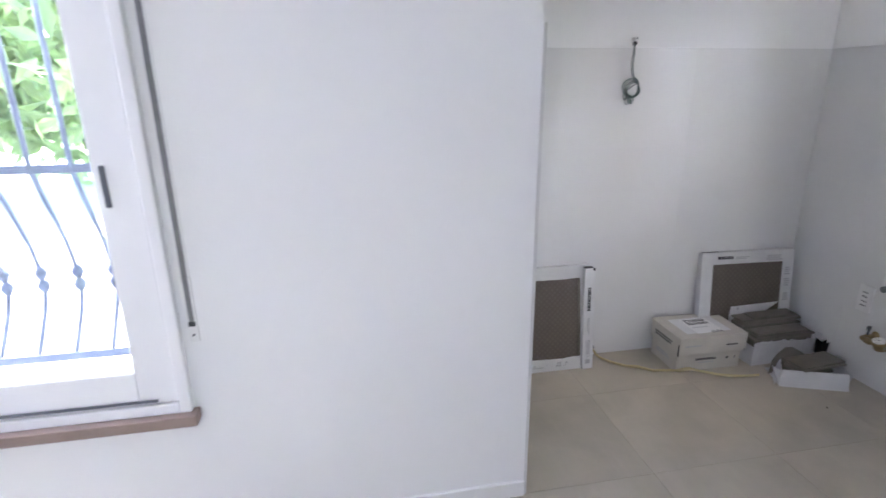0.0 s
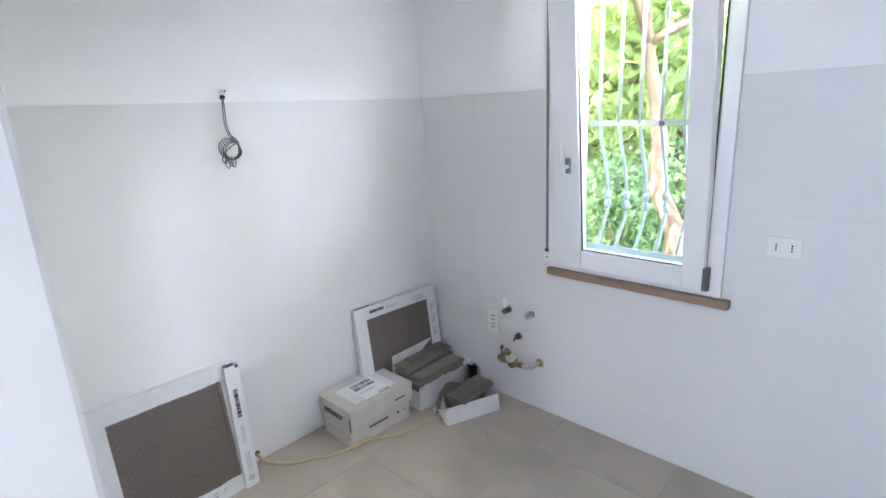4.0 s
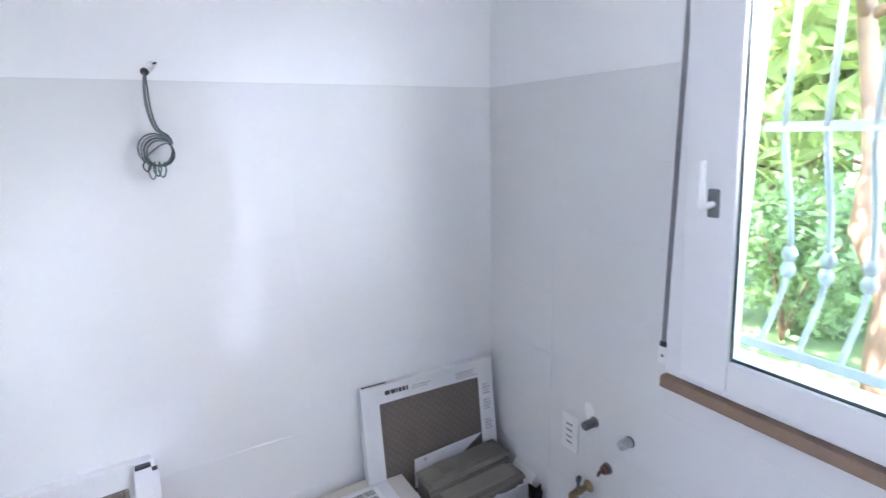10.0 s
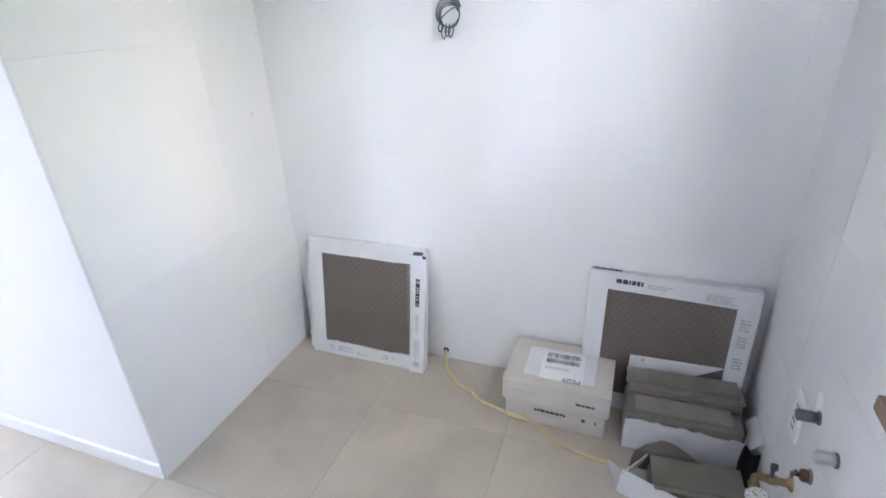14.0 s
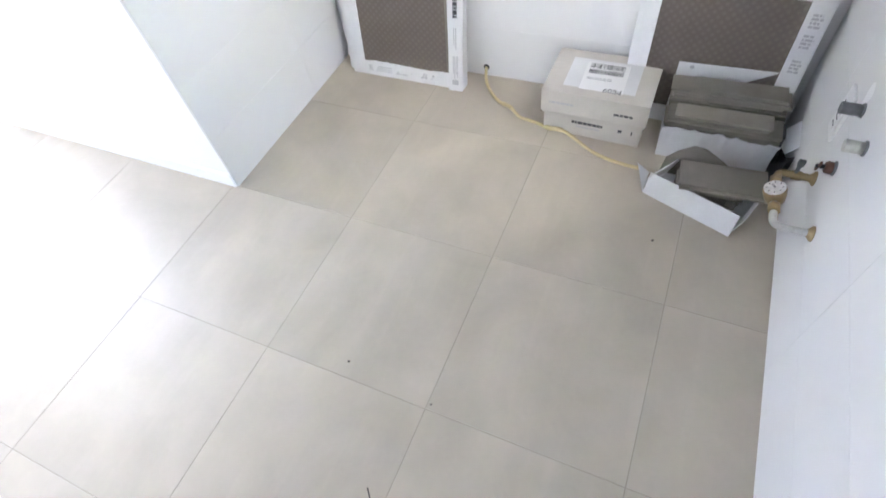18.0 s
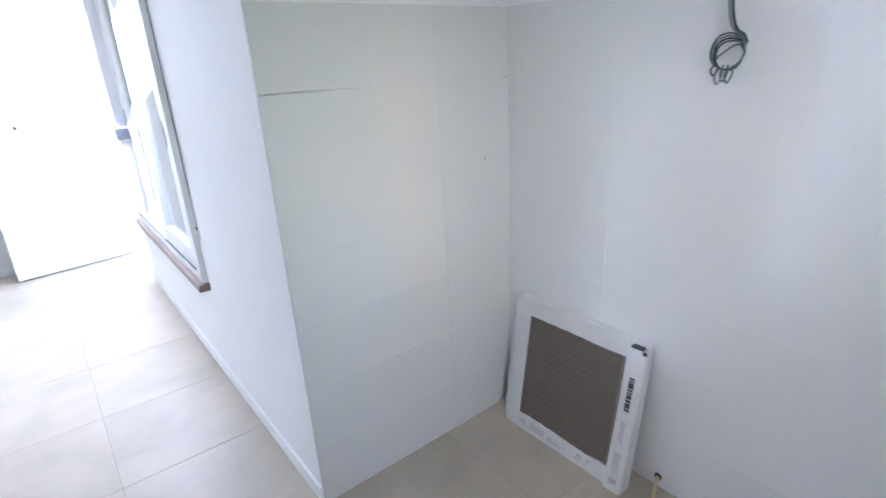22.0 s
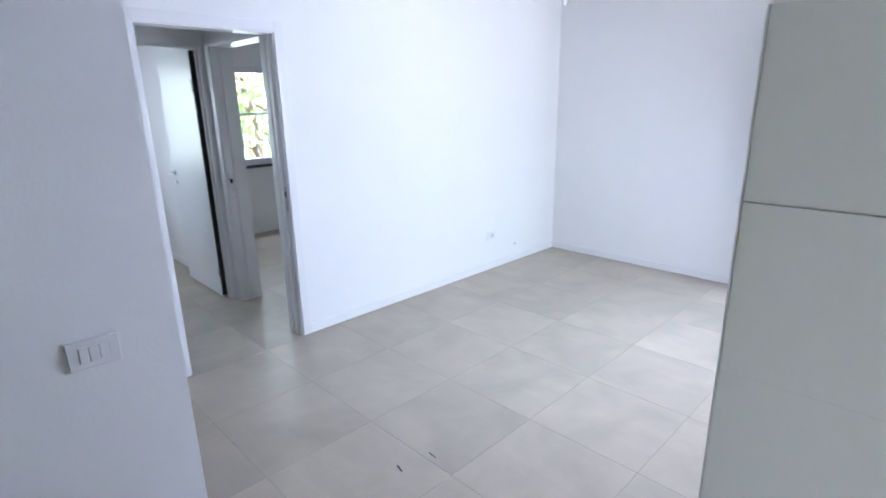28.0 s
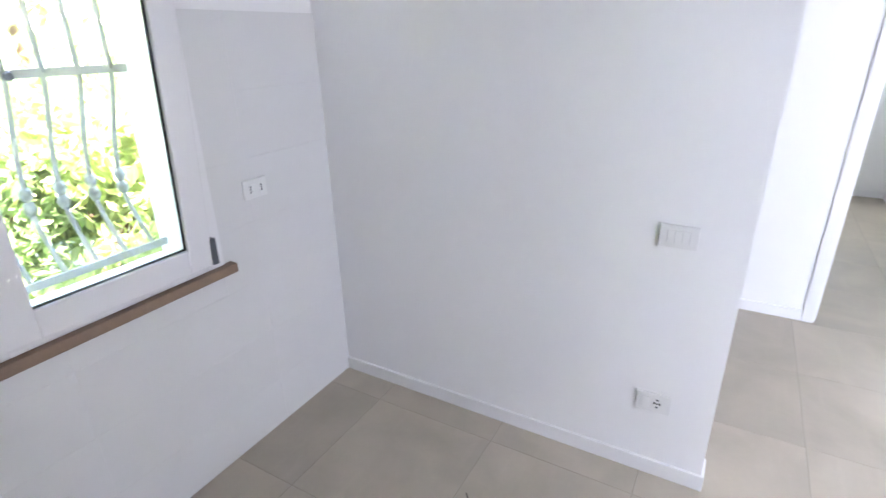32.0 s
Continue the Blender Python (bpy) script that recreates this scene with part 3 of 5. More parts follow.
def belt(name, m, z0, z1, with_box):
    """A roller-shutter belt in a slim wall guide."""
    ob = thing(name, "grey roller-shutter belt in a slim wall guide", "shutter belt")
    box_part("backing_strip", ob, PVC, -0.014, 0.014, -0.003, 0, z0, z1, 0.001, m)
    box_part("belt", ob, BELT, -0.0075, 0.0075, -0.0065, -0.0045, z0 + 0.045, z1, 0, m)
    box_part("end_clip", ob, DARKPLASTIC, -0.010, 0.010, -0.010, -0.002, z0 + 0.035, z0 + 0.05, 0.001, m)
    box_part("cover_plate", ob, PLASTIC, -0.016, 0.016, -0.006, 0, z0 - 0.02, z0 + (0.2 if with_box else 0.034), 0.002, m)
    bm = bmesh.new()
    bm_lathe(bm, [(0.004, 0), (0.004, 0.002), (0.002, 0.003)], m @ pose(0, -0.006, z0 + 0.005) @ pose(0, 0, 0, 90, 0, 0), 10)
    part("screw", bm, DARKPLASTIC, ob)
    box_part("top_guide", ob, PLASTIC, -0.03, 0.03, -0.02, 0, z1 - 0.03, z1 + 0.03, 0.004, m)
    return ob


# kitchen window: a tilted sash in a frame set proud of the wall; local x runs south, y outwards
KM = pose(XE - 0.022, 0.716, 0.868, 0, 0, -90)
KW, KH = 0.822, 1.40
win = thing("window_1", "white framed kitchen window with its sash tilted inwards", "window")
tagged(win, kind="structure")
bm = bmesh.new()
for x0, x1, z0, z1 in ((0, 0.118, 0, KH), (KW - 0.066, KW, 0, KH), (0.118, KW - 0.066, 0, 0.05), (0.118, KW - 0.066, KH - 0.09, KH)):
    bm_box(bm, x0, x1, 0, 0.085, z0, z1, 0.004, KM)
part("window_frame", bm, PVC, win)
SM = KM @ pose(0.060, -0.024, 0.028, 4.6, 0, 0)
SW, SH = 0.700, 1.30
bm = bmesh.new()
for x0, x1, z0, z1 in ((0, 0.136, 0, SH), (SW - 0.09, SW, 0, SH), (0.136, SW - 0.09, 0, 0.09), (0.136, SW - 0.09, SH - 0.09, SH)):
    bm_box(bm, x0, x1, 0, 0.06, z0, z1, 0.006, SM)
sash = part("sash", bm, PVC, win)
pane(sash, SM, 0.13, SW - 0.085, 0.085, SH - 0.085, 0.025)
bm = bmesh.new()
for x0, x1, z0, z1 in ((0.1345, 0.138, 0.09, SH - 0.09), (SW - 0.092, SW - 0.0885, 0.09, SH - 0.09), (0.135, SW - 0.09, 0.0885, 0.092), (0.135, SW - 0.09, SH - 0.092, SH - 0.0885)):
    bm_box(bm, x0, x1, 0.012, 0.025, z0, z1, 0, SM)
part("glazing_seal", bm, RUBBER, sash)
bm = bmesh.new()
bm_box(bm, 0.070, 0.098, -0.010, 0.001, 0.468, 0.540, 0.005, SM)
part("handle_plate", bm, STEEL, sash)
bm = bmesh.new()
bm_tube(bm, [SM @ Vector(p) for p in spline([(0.084, -0.008, 0.503), (0.084, -0.045, 0.503), (0.084, -0.054, 0.512), (0.083, -0.055, 0.54), (0.081, -0.052, 0.615)], 5)], 0.0085, 10)
part("handle", bm, ALU, sash, "pale satin window handle")
for z in (0.03, KH - 0.13):
    bm = bmesh.new()
    bm_box(bm, KW - 0.068, KW - 0.044, -0.034, 0.0, z, z + 0.10, 0.004, KM)
    part("hinge_cover", bm, GREYPLASTIC, win, "dark grey hinge cover")
bm = bmesh.new()
bm_tube(bm, [SM @ Vector((SW - 0.012, 0.03, SH - 0.06)), KM @ Vector((KW - 0.05, 0.03, KH - 0.09))], 0.006, 6)
part("tilt_arm", bm, STEEL, win)
bm = bmesh.new()
bm_box(bm, KW - 0.0675, KW - 0.061, -0.004, 0.004, 0.05, KH - 0.09, 0, KM)
bm_box(bm, 0.118, KW - 0.068, -0.004, 0.004, KH - 0.092, KH - 0.085, 0, KM)
part("frame_gasket", bm, RUBBER, win, "black rubber gasket")
ks = bmesh.new()
bm_box(ks, XE - 0.047, XE + 0.10, -0.142, 0.715, 0.830, 0.867, 0.005)
solid("window_sill", ks, SILLWOOD, "brown wooden board under the kitchen window", "window sill", kind="structure")
belt("shutter_belt", pose(XE - 0.009, 0.733, 0, 0, 0, -90), 0.908, 2.24, False)
KG = pose(XE + T - 0.055, KY1 - 0.045, 0.915, 0, 0, -90)
gr = grille("window_grille", "pale painted iron grille with bellied bars outside the kitchen window", KG, KY1 - KY0 - 0.05, 1.25, 7, 0.66, 0.12, GRILLE)
bm = bmesh.new()
bm_lathe(bm, [(0.010, -0.012), (0.014, -0.006), (0.014, 0.006), (0.010, 0.012)], KG @ pose(0.37, -0.012, 0.655, 90, 0, 0), 12)
part("lock", bm, DARKPLASTIC, gr)

# living room window: two sliding sashes; local x runs east, y outwards
LM = pose(WX0 - 0.03, YP - 0.03, WZ0 + 0.005, 0, 0, 0)
LW, LH = WX1 - WX0 + 0.06, WZ1 - WZ0 + 0.02
lw = thing("window_2", "white sliding living room window with two sashes", "window")
tagged(lw, kind="structure")
frame_ring(lw, "window_frame", PVC, LM, LW, LH, 0.13, 0.036)
SWID = 0.79
for x0, y0 in ((LW - 0.036 - SWID, 0.008), (0.036, 0.066)):
    wid = SWID if y0 < 0.05 else LW - 0.072 - SWID + 0.09
    A = LM @ pose(x0, y0, 0.04)
    s = frame_ring(lw, "sash", PVC, A, wid, LH - 0.08, 0.05, 0.115)
    pane(s, A, 0.11, wid - 0.11, 0.11, LH - 0.19, 0.022)
    hx = wid - 0.088 if y0 < 0.05 else 0.06
    box_part("pull", s, GREYPLASTIC, hx - 0.008, hx + 0.008, -0.004, 0.004, 0.645, 0.765, 0.003, A, "grey recessed pull")
    if y0 < 0.05:
        box_part("guide_block", s, DARKPLASTIC, -0.006, 0.03, -0.006, 0.05, -0.012, 0.012, 0.002, A)
    else:
        box_part("latch", s, GREYPLASTIC, 0.02, 0.075, -0.085, 0.0, 0.56, 0.64, 0.006, A, "grey latch box")
box_part("track", lw, GREYPLASTIC, 0.05, LW - 0.095, -0.0015, 0.004, 0.050, 0.058, 0, LM)
lsb = bmesh.new()
bm_box(lsb, WX0 - 0.05, WX1 + 0.047, YP - 0.055, YP + 0.08, WZ0 - 0.035, WZ0 + 0.004, 0.004)
solid("window_sill", lsb, STONE_SILL, "brown stone sill under the living room window", "window sill", kind="structure")
belt("shutter_belt", pose(WX1 + 0.066, YP, 0), 0.822, 2.3, True)
LG = pose(WX0, YP + T - 0.06, WZ0 + 0.09, 0, 0, 0)
grille("window_grille", "blue-grey iron grille with bellied bars outside the living room window", LG, WX1 - WX0, 1.45, 14, 0.68, 0.14, GRILLE_BLUE)

# bedroom window
def bedroom_window(name, x0, x1):
    w = thing(name, "white framed bedroom window with a dark stone sill", "window")
    tagged(w, kind="structure")
    m = pose(x1, RB + 0.01, 0.90, 0, 0, 180)
    frame_ring(w, "window_frame", PVC, m, x1 - x0, 1.2, 0.09, 0.075)
    pane(w, m, 0.07, x1 - x0 - 0.07, 0.07, 1.13, 0.04)
    box_part("glazing_bar", w, PVC, 0.07, x1 - x0 - 0.07, 0.03, 0.06, 0.62, 0.645, 0.002, m)
    sb = bmesh.new()
    bm_box(sb, x0 - 0.04, x1 + 0.04, RB - 0.05, RB + 0.05, 0.865, 0.898, 0.004)
    solid("window_sill", sb, DARKSILL, "dark stone sill under a bedroom window", "window sill", kind="structure")
    grille("window_grille", "pale iron grille outside a bedroom window", pose(x1, RB - T + 0.06, 0.93, 0, 0, 180), x1 - x0, 1.15, 10, 0.6, 0.1, GRILLE)


bedroom_window("window_3", -4.02, -3.12)
# unseen window, assumed from the light on the room's open door
bedroom_window("window_4", -1.6, -0.4)


# ---- things: power and water points ----
def text_on(parent, words, m, size, material, name="lettering"):
    """Raised lettering in the built-in font on the plane z = 0 of m."""
    cu = bpy.data.curves.new(name, "FONT")
    cu.body, cu.size, cu.extrude, cu.align_x, cu.align_y = words, size, 0.0002, "CENTER", "CENTER"
    tmp = new("tmp_text", cu)
    dg = bpy.context.evaluated_depsgraph_get()
    me = bpy.data.meshes.new_from_object(tmp.evaluated_get(dg))
    bpy.data.objects.remove(tmp)
    me.transform(m)
    me.materials.clear()
    me.materials.append(material)
    ob = new(name, me)
    ob.parent = parent
    return ob


def wall_plate(name, label, m, w, h, kind, category):
    """A wall plate in the plane y = 0 of m, facing -y, centred: 'twin' sockets, 'row' of sockets and switch, 'switch' keys or 'schuko'."""
    ob = thing(name, label, category)
    ob.matrix_world = m
    box_part("plate", ob, PLASTIC, -w / 2, w / 2, -0.009, 0, -h / 2, h / 2, 0.003)
    if kind == "switch":
        for i in range(3):
            x = (i - 1) * 0.0235
            box_part("rocker", ob, PLASTIC, x - 0.0108, x + 0.0108, -0.0125, -0.008, -0.022, 0.022, 0.0015, pose(0, 0, 0, 2.5 if i == 1 else -2.5, 0, 0))
        for i in range(4):
            x = (i - 1.5) * 0.0235
            box_part("gap", ob, GAPGREY, x - 0.0006, x + 0.0006, -0.0098, -0.0085, -0.022, 0.022)
    elif kind == "schuko":
        cx = 0.014
        bm = bmesh.new()
        bm_lathe(bm, [(0.0205, 0.0085), (0.0205, 0.0105), (0.019, 0.0105), (0.018, 0.0092)], pose(cx, 0, 0) @ pose(0, 0, 0, 90, 0, 0), 24)
        part("socket_ring", bm, PLASTIC, ob)
        for dx in (-0.0095, 0, 0.0095):
            bm = bmesh.new()
            bm_cyl(bm, (cx + dx, -0.0085, 0), (cx + dx, -0.0112, 0), 0.0042 if dx else 0.0032, sides=10)
            part("hole", bm, DARKPLASTIC, ob)
        for dz in (-0.0165, 0.0165):
            box_part("earth_clip", ob, GREYPLASTIC, cx - 0.0045, cx + 0.0045, -0.0118, -0.0088, dz - 0.0025, dz + 0.0025)
        box_part("blank", ob, PLASTIC, -0.040, -0.014, -0.0115, -0.008, -0.022, 0.022, 0.0015)
    else:
        xs = (-0.026, 0.026) if kind == "twin" else (-0.036, -0.012, 0.014, 0.037)
        for i, x in enumerate(xs):
            box_part("module", ob, PLASTIC, x - 0.0112, x + 0.0112, -0.0115, -0.008, -0.022, 0.022, 0.0012)
            for dz in (-0.010, 0, 0.010):
                bm = bmesh.new()
                bm_cyl(bm, (x, -0.0110, dz), (x, -0.0120, dz), 0.0038, sides=10)
                part("hole", bm, DARKPLASTIC, ob)
        if kind == "twin":
            box_part("blank", ob, PLASTIC, -0.0135, 0.0135, -0.0108, -0.008, -0.022, 0.022, 0.001)
    return ob


TF = 0.0098
wall_plate("power_socket", "white double power socket on pale wall tiles", pose(XE - TF, -0.306, 1.116, 0, 0, -90), 0.113, 0.076, "twin", "socket")
wall_plate("power_socket", "white upright power socket strip beside the pipe stubs", pose(XE - TF, 1.096, 0.462, 0, 0, -90) @ pose(0, 0, 0, 0, 90, 0), 0.148, 0.080, "row", "socket")
wall_plate("light_switch", "white three-key light switch on the white partition", pose(-0.606, YS, 1.020, 0, 0, 180), 0.122, 0.080, "switch", "switch")
wall_plate("power_socket", "white socket plate low on the white partition", pose(-0.612, YS, 0.342, 0, 0, 180), 0.122, 0.082, "schuko", "socket")
wall_plate("power_socket", "white socket plate low on the living room wall", pose(-4.24, YF, 0.345, 0, 0, 180), 0.122, 0.080, "schuko", "socket")
ob = thing("wall_screw", "small bare screw in the living room wall", "screw")
bm = bmesh.new()
bm_cyl(bm, (-4.63, YF + 0.0005, 0.185), (-4.63, YF + 0.012, 0.185), 0.006, 0.004, 10)
part("head", bm, STEEL, ob)
cb = thing("junction_cover", "white rectangular cover box high on the end wall", "junction box")
cb.matrix_world = pose(XW, -0.13, 2.525, 0, 0, 90)
box_part("body", cb, PLASTIC, -0.135, 0.135, -0.045, 0, -0.075, 0.075, 0.006)
box_part("lid", cb, PLASTIC, -0.125, 0.125, -0.052, -0.0455, -0.065, 0.065, 0.004)

# bare lamp holder on its cable
lamp = thing("pendant_lamp_holder", "bare black lamp holder on a thin cable from the ceiling", "lamp holder", at=(-3.03, -0.92, H))
bm = bmesh.new()
bm_tube(bm, spline([(0.03, 0, 0), (0.028, 0.004, -0.1), (0.0, 0.0, -0.22), (-0.02, 0.004, -0.31), (-0.025, 0, -0.40)], 5), 0.0035, 6)
part("cable", bm, WIRE_GREY, lamp)
bm = bmesh.new()
bm_lathe(bm, [(0.006, 0.075), (0.013, 0.068), (0.017, 0.05), (0.019, 0.045), (0.019, 0.012), (0.016, 0.0)], pose(-0.026, 0, -0.475), 16)
part("holder", bm, WIRE_BLACK, lamp)
bm = bmesh.new()
bm_lathe(bm, [(0.011, 0.0), (0.013, -0.012), (0.012, -0.04), (0.006, -0.052), (0.002, -0.055)], pose(-0.026, 0, -0.475), 14)
part("bulb", bm, PLASTIC, lamp, "small frosted bulb")
bm = bmesh.new()
bm_lathe(bm, [(0.02, -0.02), (0.03, -0.012), (0.032, 0)], pose(0.03, 0, 0), 16)
part("ceiling_hook_cap", bm, PLASTIC, lamp)

# wires left hanging from the kitchen wall
wires = thing("hanging_wires", "coiled green and grey wires hanging from a wall conduit", "wires", at=(-0.314, YN, 1.55))


def strand(name, pts, r, material):
    bm = bmesh.new()
    bm_tube(bm, spline(pts, 6), r, 7)
    part(name, bm, material, wires)


bm = bmesh.new()
bm_tube(bm, [(0.016, -0.001, 0.245), (0.012, -0.028, 0.236), (-0.004, -0.048, 0.222)], [0.011, 0.0105, 0.010], 10)
part("conduit_end", bm, PLASTIC, wires, "short white conduit end")
bm = bmesh.new()
bm_tube(bm, [(0.018, -0.012, 0.247), (0.020, -0.012, 0.243)], [0.0135, 0.0135], 10)
bm_tube(bm, [(-0.003, -0.048, 0.223), (-0.007, -0.053, 0.217)], [0.0115, 0.0105], 10)
part("tape_ring", bm, WIRE_BLACK, wires)
for i, (dx, dy, material) in enumerate(((0, 0, WIRE_GREY), (0.006, -0.004, WIRE_GREEN), (-0.004, -0.007, WIRE_GREY))):
    strand("wire", [(-0.006 + dx * 0.3, -0.052, 0.217), (-0.010 + dx, -0.05 + dy, 0.17), (-0.009 + dx, -0.044 + dy, 0.115), (0.003 + dx, -0.040 + dy, 0.066), (0.026 + dx, -0.040 + dy, 0.045), (0.041, -0.042 + dy, 0.028 - 0.004 * i)], 0.0025, material)
for i in range(4):
    r = 0.043 - 0.0028 * i
    cz = 0.006 - 0.0035 * i
    pts = []
    for k in range(11):
        a = radians(55 + k * 33 + 8 * i)
        pts.append((-0.006 + 0.004 * i + r * 1.02 * math.cos(a), -0.044 - 0.003 * (k % 3) - 0.004 * i, cz + r * 1.06 * math.sin(a)))
    strand("wire", [(0.041, -0.042, 0.026)] + pts, 0.0025, (WIRE_GREEN, WIRE_GREY, WIRE_BLACK, WIRE_GREEN)[i])
strand("wire", [(0.041, -0.045, 0.026), (0.012, -0.05, 0.02), (-0.02, -0.052, -0.002), (-0.038, -0.05, -0.02)], 0.0026, WIRE_GREY)
for i, (x, z) in enumerate(((-0.022, -0.078), (0.004, -0.074), (-0.034, -0.055), (-0.008, -0.070))):
    strand("wire", [(x + 0.008, -0.046, -0.03), (x + 0.010, -0.05, z * 0.75), (x, -0.052, z), (x - 0.009, -0.048, z * 0.75), (x - 0.004, -0.044, -0.028)], 0.0023, (WIRE_GREY, WIRE_GREEN, WIRE_BLACK, WIRE_GREEN)[i])


# pipe stubs and the water meter
def pipe_stub(label, y, z, length=0.052, metal=STEEL):
    ob = thing("pipe_stub", label, "pipe", "pipe stubs", at=(XE - TF, y, z))
    bm = bmesh.new()
    bm_lathe(bm, [(0.0195, 0.0), (0.0195, 0.003), (0.017, 0.005)], pose(0, 0, 0, 0, -90, 0), 18)
    part("collar", bm, STEEL, ob)
    bm = bmesh.new()
    prof = [(0.0155, 0.0)]
    for k in range(8):
        h = length * (0.35 + 0.08 * k)
        prof += [(0.0155, h), (0.0165, h + 0.0018), (0.0155, h + 0.0036)]
    prof += [(0.0155, length), (0.0118, length), (0.0118, length - 0.03), (0.0, length - 0.03)]
    bm_lathe(bm, prof[:-1], pose(0, 0, 0, 0, -90, 0), 18)
    part("threaded_pipe", bm, metal, ob)
    bm = bmesh.new()
    bm_cyl(bm, (-length + 0.028, 0, 0), (-length + 0.0295, 0, 0), 0.0116, sides=14)
    part("bore", bm, DARKPLASTIC, ob)
    return ob


pipe_stub("galvanised threaded pipe stub sticking out of the tiled wall", 0.985, 0.560)
pipe_stub("pale galvanised threaded pipe stub sticking out of the tiled wall", 0.832, 0.565, 0.046, ZINC)
ob = thing("pipe_plug", "dark corroded valve with a ribbed round nut in the tiled wall", "valve", at=(XE - TF, 0.918, 0.412))
bm = bmesh.new()
bm_lathe(bm, [(0.021, 0.0), (0.021, 0.003), (0.017, 0.006)], pose(0, 0, 0, 0, -90, 0), 18)
part("flange", bm, STEEL, ob)
bm = bmesh.new()
bm_lathe(bm, [(0.0165, 0.005), (0.0175, 0.009), (0.0175, 0.020), (0.0150, 0.024), (0.009, 0.025)], pose(0, 0, 0, 0, -90, 0), 8)
part("ribbed_nut", bm, COPPER_RED, ob)
bm = bmesh.new()
bm_lathe(bm, [(0.0068, 0.023), (0.0068, 0.034), (0.0055, 0.036), (0.0055, 0.046)], pose(0, 0, 0, 0, -90, 0), 8)
part("stem", bm, DARKPLASTIC, ob)
bm = bmesh.new()
bm_box(bm, -0.042, -0.036, -0.005, 0.005, -0.024, 0.022, 0.002, pose(0, 0, 0, 24, 0, 0))
part("wing", bm, COPPER_RED, ob)

MX = XE - TF
meter = thing("water_meter", "small brass water meter with a white dial on pipe elbows", "water meter", at=(MX, 0.89, 0.30))
for y in (0.11, -0.112):
    bm = bmesh.new()
    bm_lathe(bm, [(0.024, 0.0), (0.022, 0.004), (0.0145, 0.010), (0.0125, 0.014)], pose(0, y, -0.012, 0, -90, 0), 18)
    part("flange", bm, BRASS, meter)
bm = bmesh.new()
bm_tube(bm, spline([(-0.006, 0.11, -0.012), (-0.05, 0.11, -0.012), (-0.085, 0.108, -0.010), (-0.10, 0.095, -0.008), (-0.104, 0.06, -0.006), (-0.105, 0.03, -0.004)], 5), 0.0115, 12)
part("inlet_pipe", bm, BRASS, meter)
bm = bmesh.new()
bm_lathe(bm, [(0.017, -0.016), (0.017, 0.016)], pose(-0.105, 0.062, -0.006, 90, 0, 0), 6)
part("union_nut", bm, BRASS, meter)
bm = bmesh.new()
bm_lathe(bm, [(0.0155, -0.012), (0.0155, 0.012)], pose(-0.05, 0.11, -0.012, 0, 90, 0), 6)
part("union_nut", bm, BRASS, meter)
tap = bmesh.new()
bm_cyl(tap, (-0.055, 0.11, 0.0), (-0.055, 0.11, 0.028), 0.006)
bm_box(tap, -0.065, -0.045, 0.104, 0.116, 0.028, 0.05, 0.003)
part("stop_tap", tap, GREYPLASTIC, meter)
bm = bmesh.new()
bm_lathe(bm, [(0.018, -0.028), (0.027, -0.022), (0.030, -0.004), (0.0315, 0.004), (0.0315, 0.022), (0.029, 0.026)], pose(-0.106, 0.0, 0.0, 0, -20, 0), 24)
part("meter_body", bm, BRASS, meter)
dial = bmesh.new()
bm_lathe(dial, [(0.029, 0.0), (0.029, 0.003), (0.027, 0.004)], pose(-0.106, 0.0, 0.0, 0, -20, 0) @ pose(0, 0, 0.0262), 24)
dial = part("dial", dial, DIAL, meter, "white meter dial")
marks = bmesh.new()
for k in range(8):
    a = k * math.pi / 4
    bm_box(marks, 0.018, 0.023, -0.0012, 0.0012, 0, 0.0006, 0, pose(-0.106, 0.0, 0.0, 0, -20, 0) @ pose(0, 0, 0.0304, 0, 0, math.degrees(a)))
bm_box(marks, -0.003, 0.014, -0.0015, 0.0015, 0, 0.0008, 0, pose(-0.106, 0.0, 0.0, 0, -20, 0) @ pose(0, 0, 0.0304, 0, 0, 120))
part("dial_marks", marks, INK, dial)
bm = bmesh.new()
bm_lathe(bm, [(0.017, -0.014), (0.017, 0.014)], pose(-0.104, -0.052, -0.004, 90, 0, 0), 6)
part("union_nut", bm, BRASS, meter)
bm = bmesh.new()
bm_tube(bm, spline([(-0.105, -0.03, -0.004), (-0.104, -0.07, -0.006), (-0.102, -0.098, -0.009), (-0.085, -0.111, -0.011), (-0.05, -0.112, -0.012), (-0.006, -0.112, -0.012)], 5), 0.0105, 12)
part("outlet_pipe", bm, ZINC, meter, "pale zinc pipe")

# pale filler smear above a pipe
bm = bmesh.new()
ring = []
for k in range(32):
    u = k * 2 * math.pi / 32
    ring.append(bm.verts.new((MX - 0.0004, 1.012 + (0.020 + 0.004 * math.sin(3 * u)) * math.cos(u), 0.585 + (0.042 + 0.006 * math.sin(2 * u + 1)) * math.sin(u))))
bm.faces.new(ring)
tagged(finish("trim_filler_patch", bm, PLASTER), "thin white filler smear on the tiles beside the pipes", "trim", kind="structure")


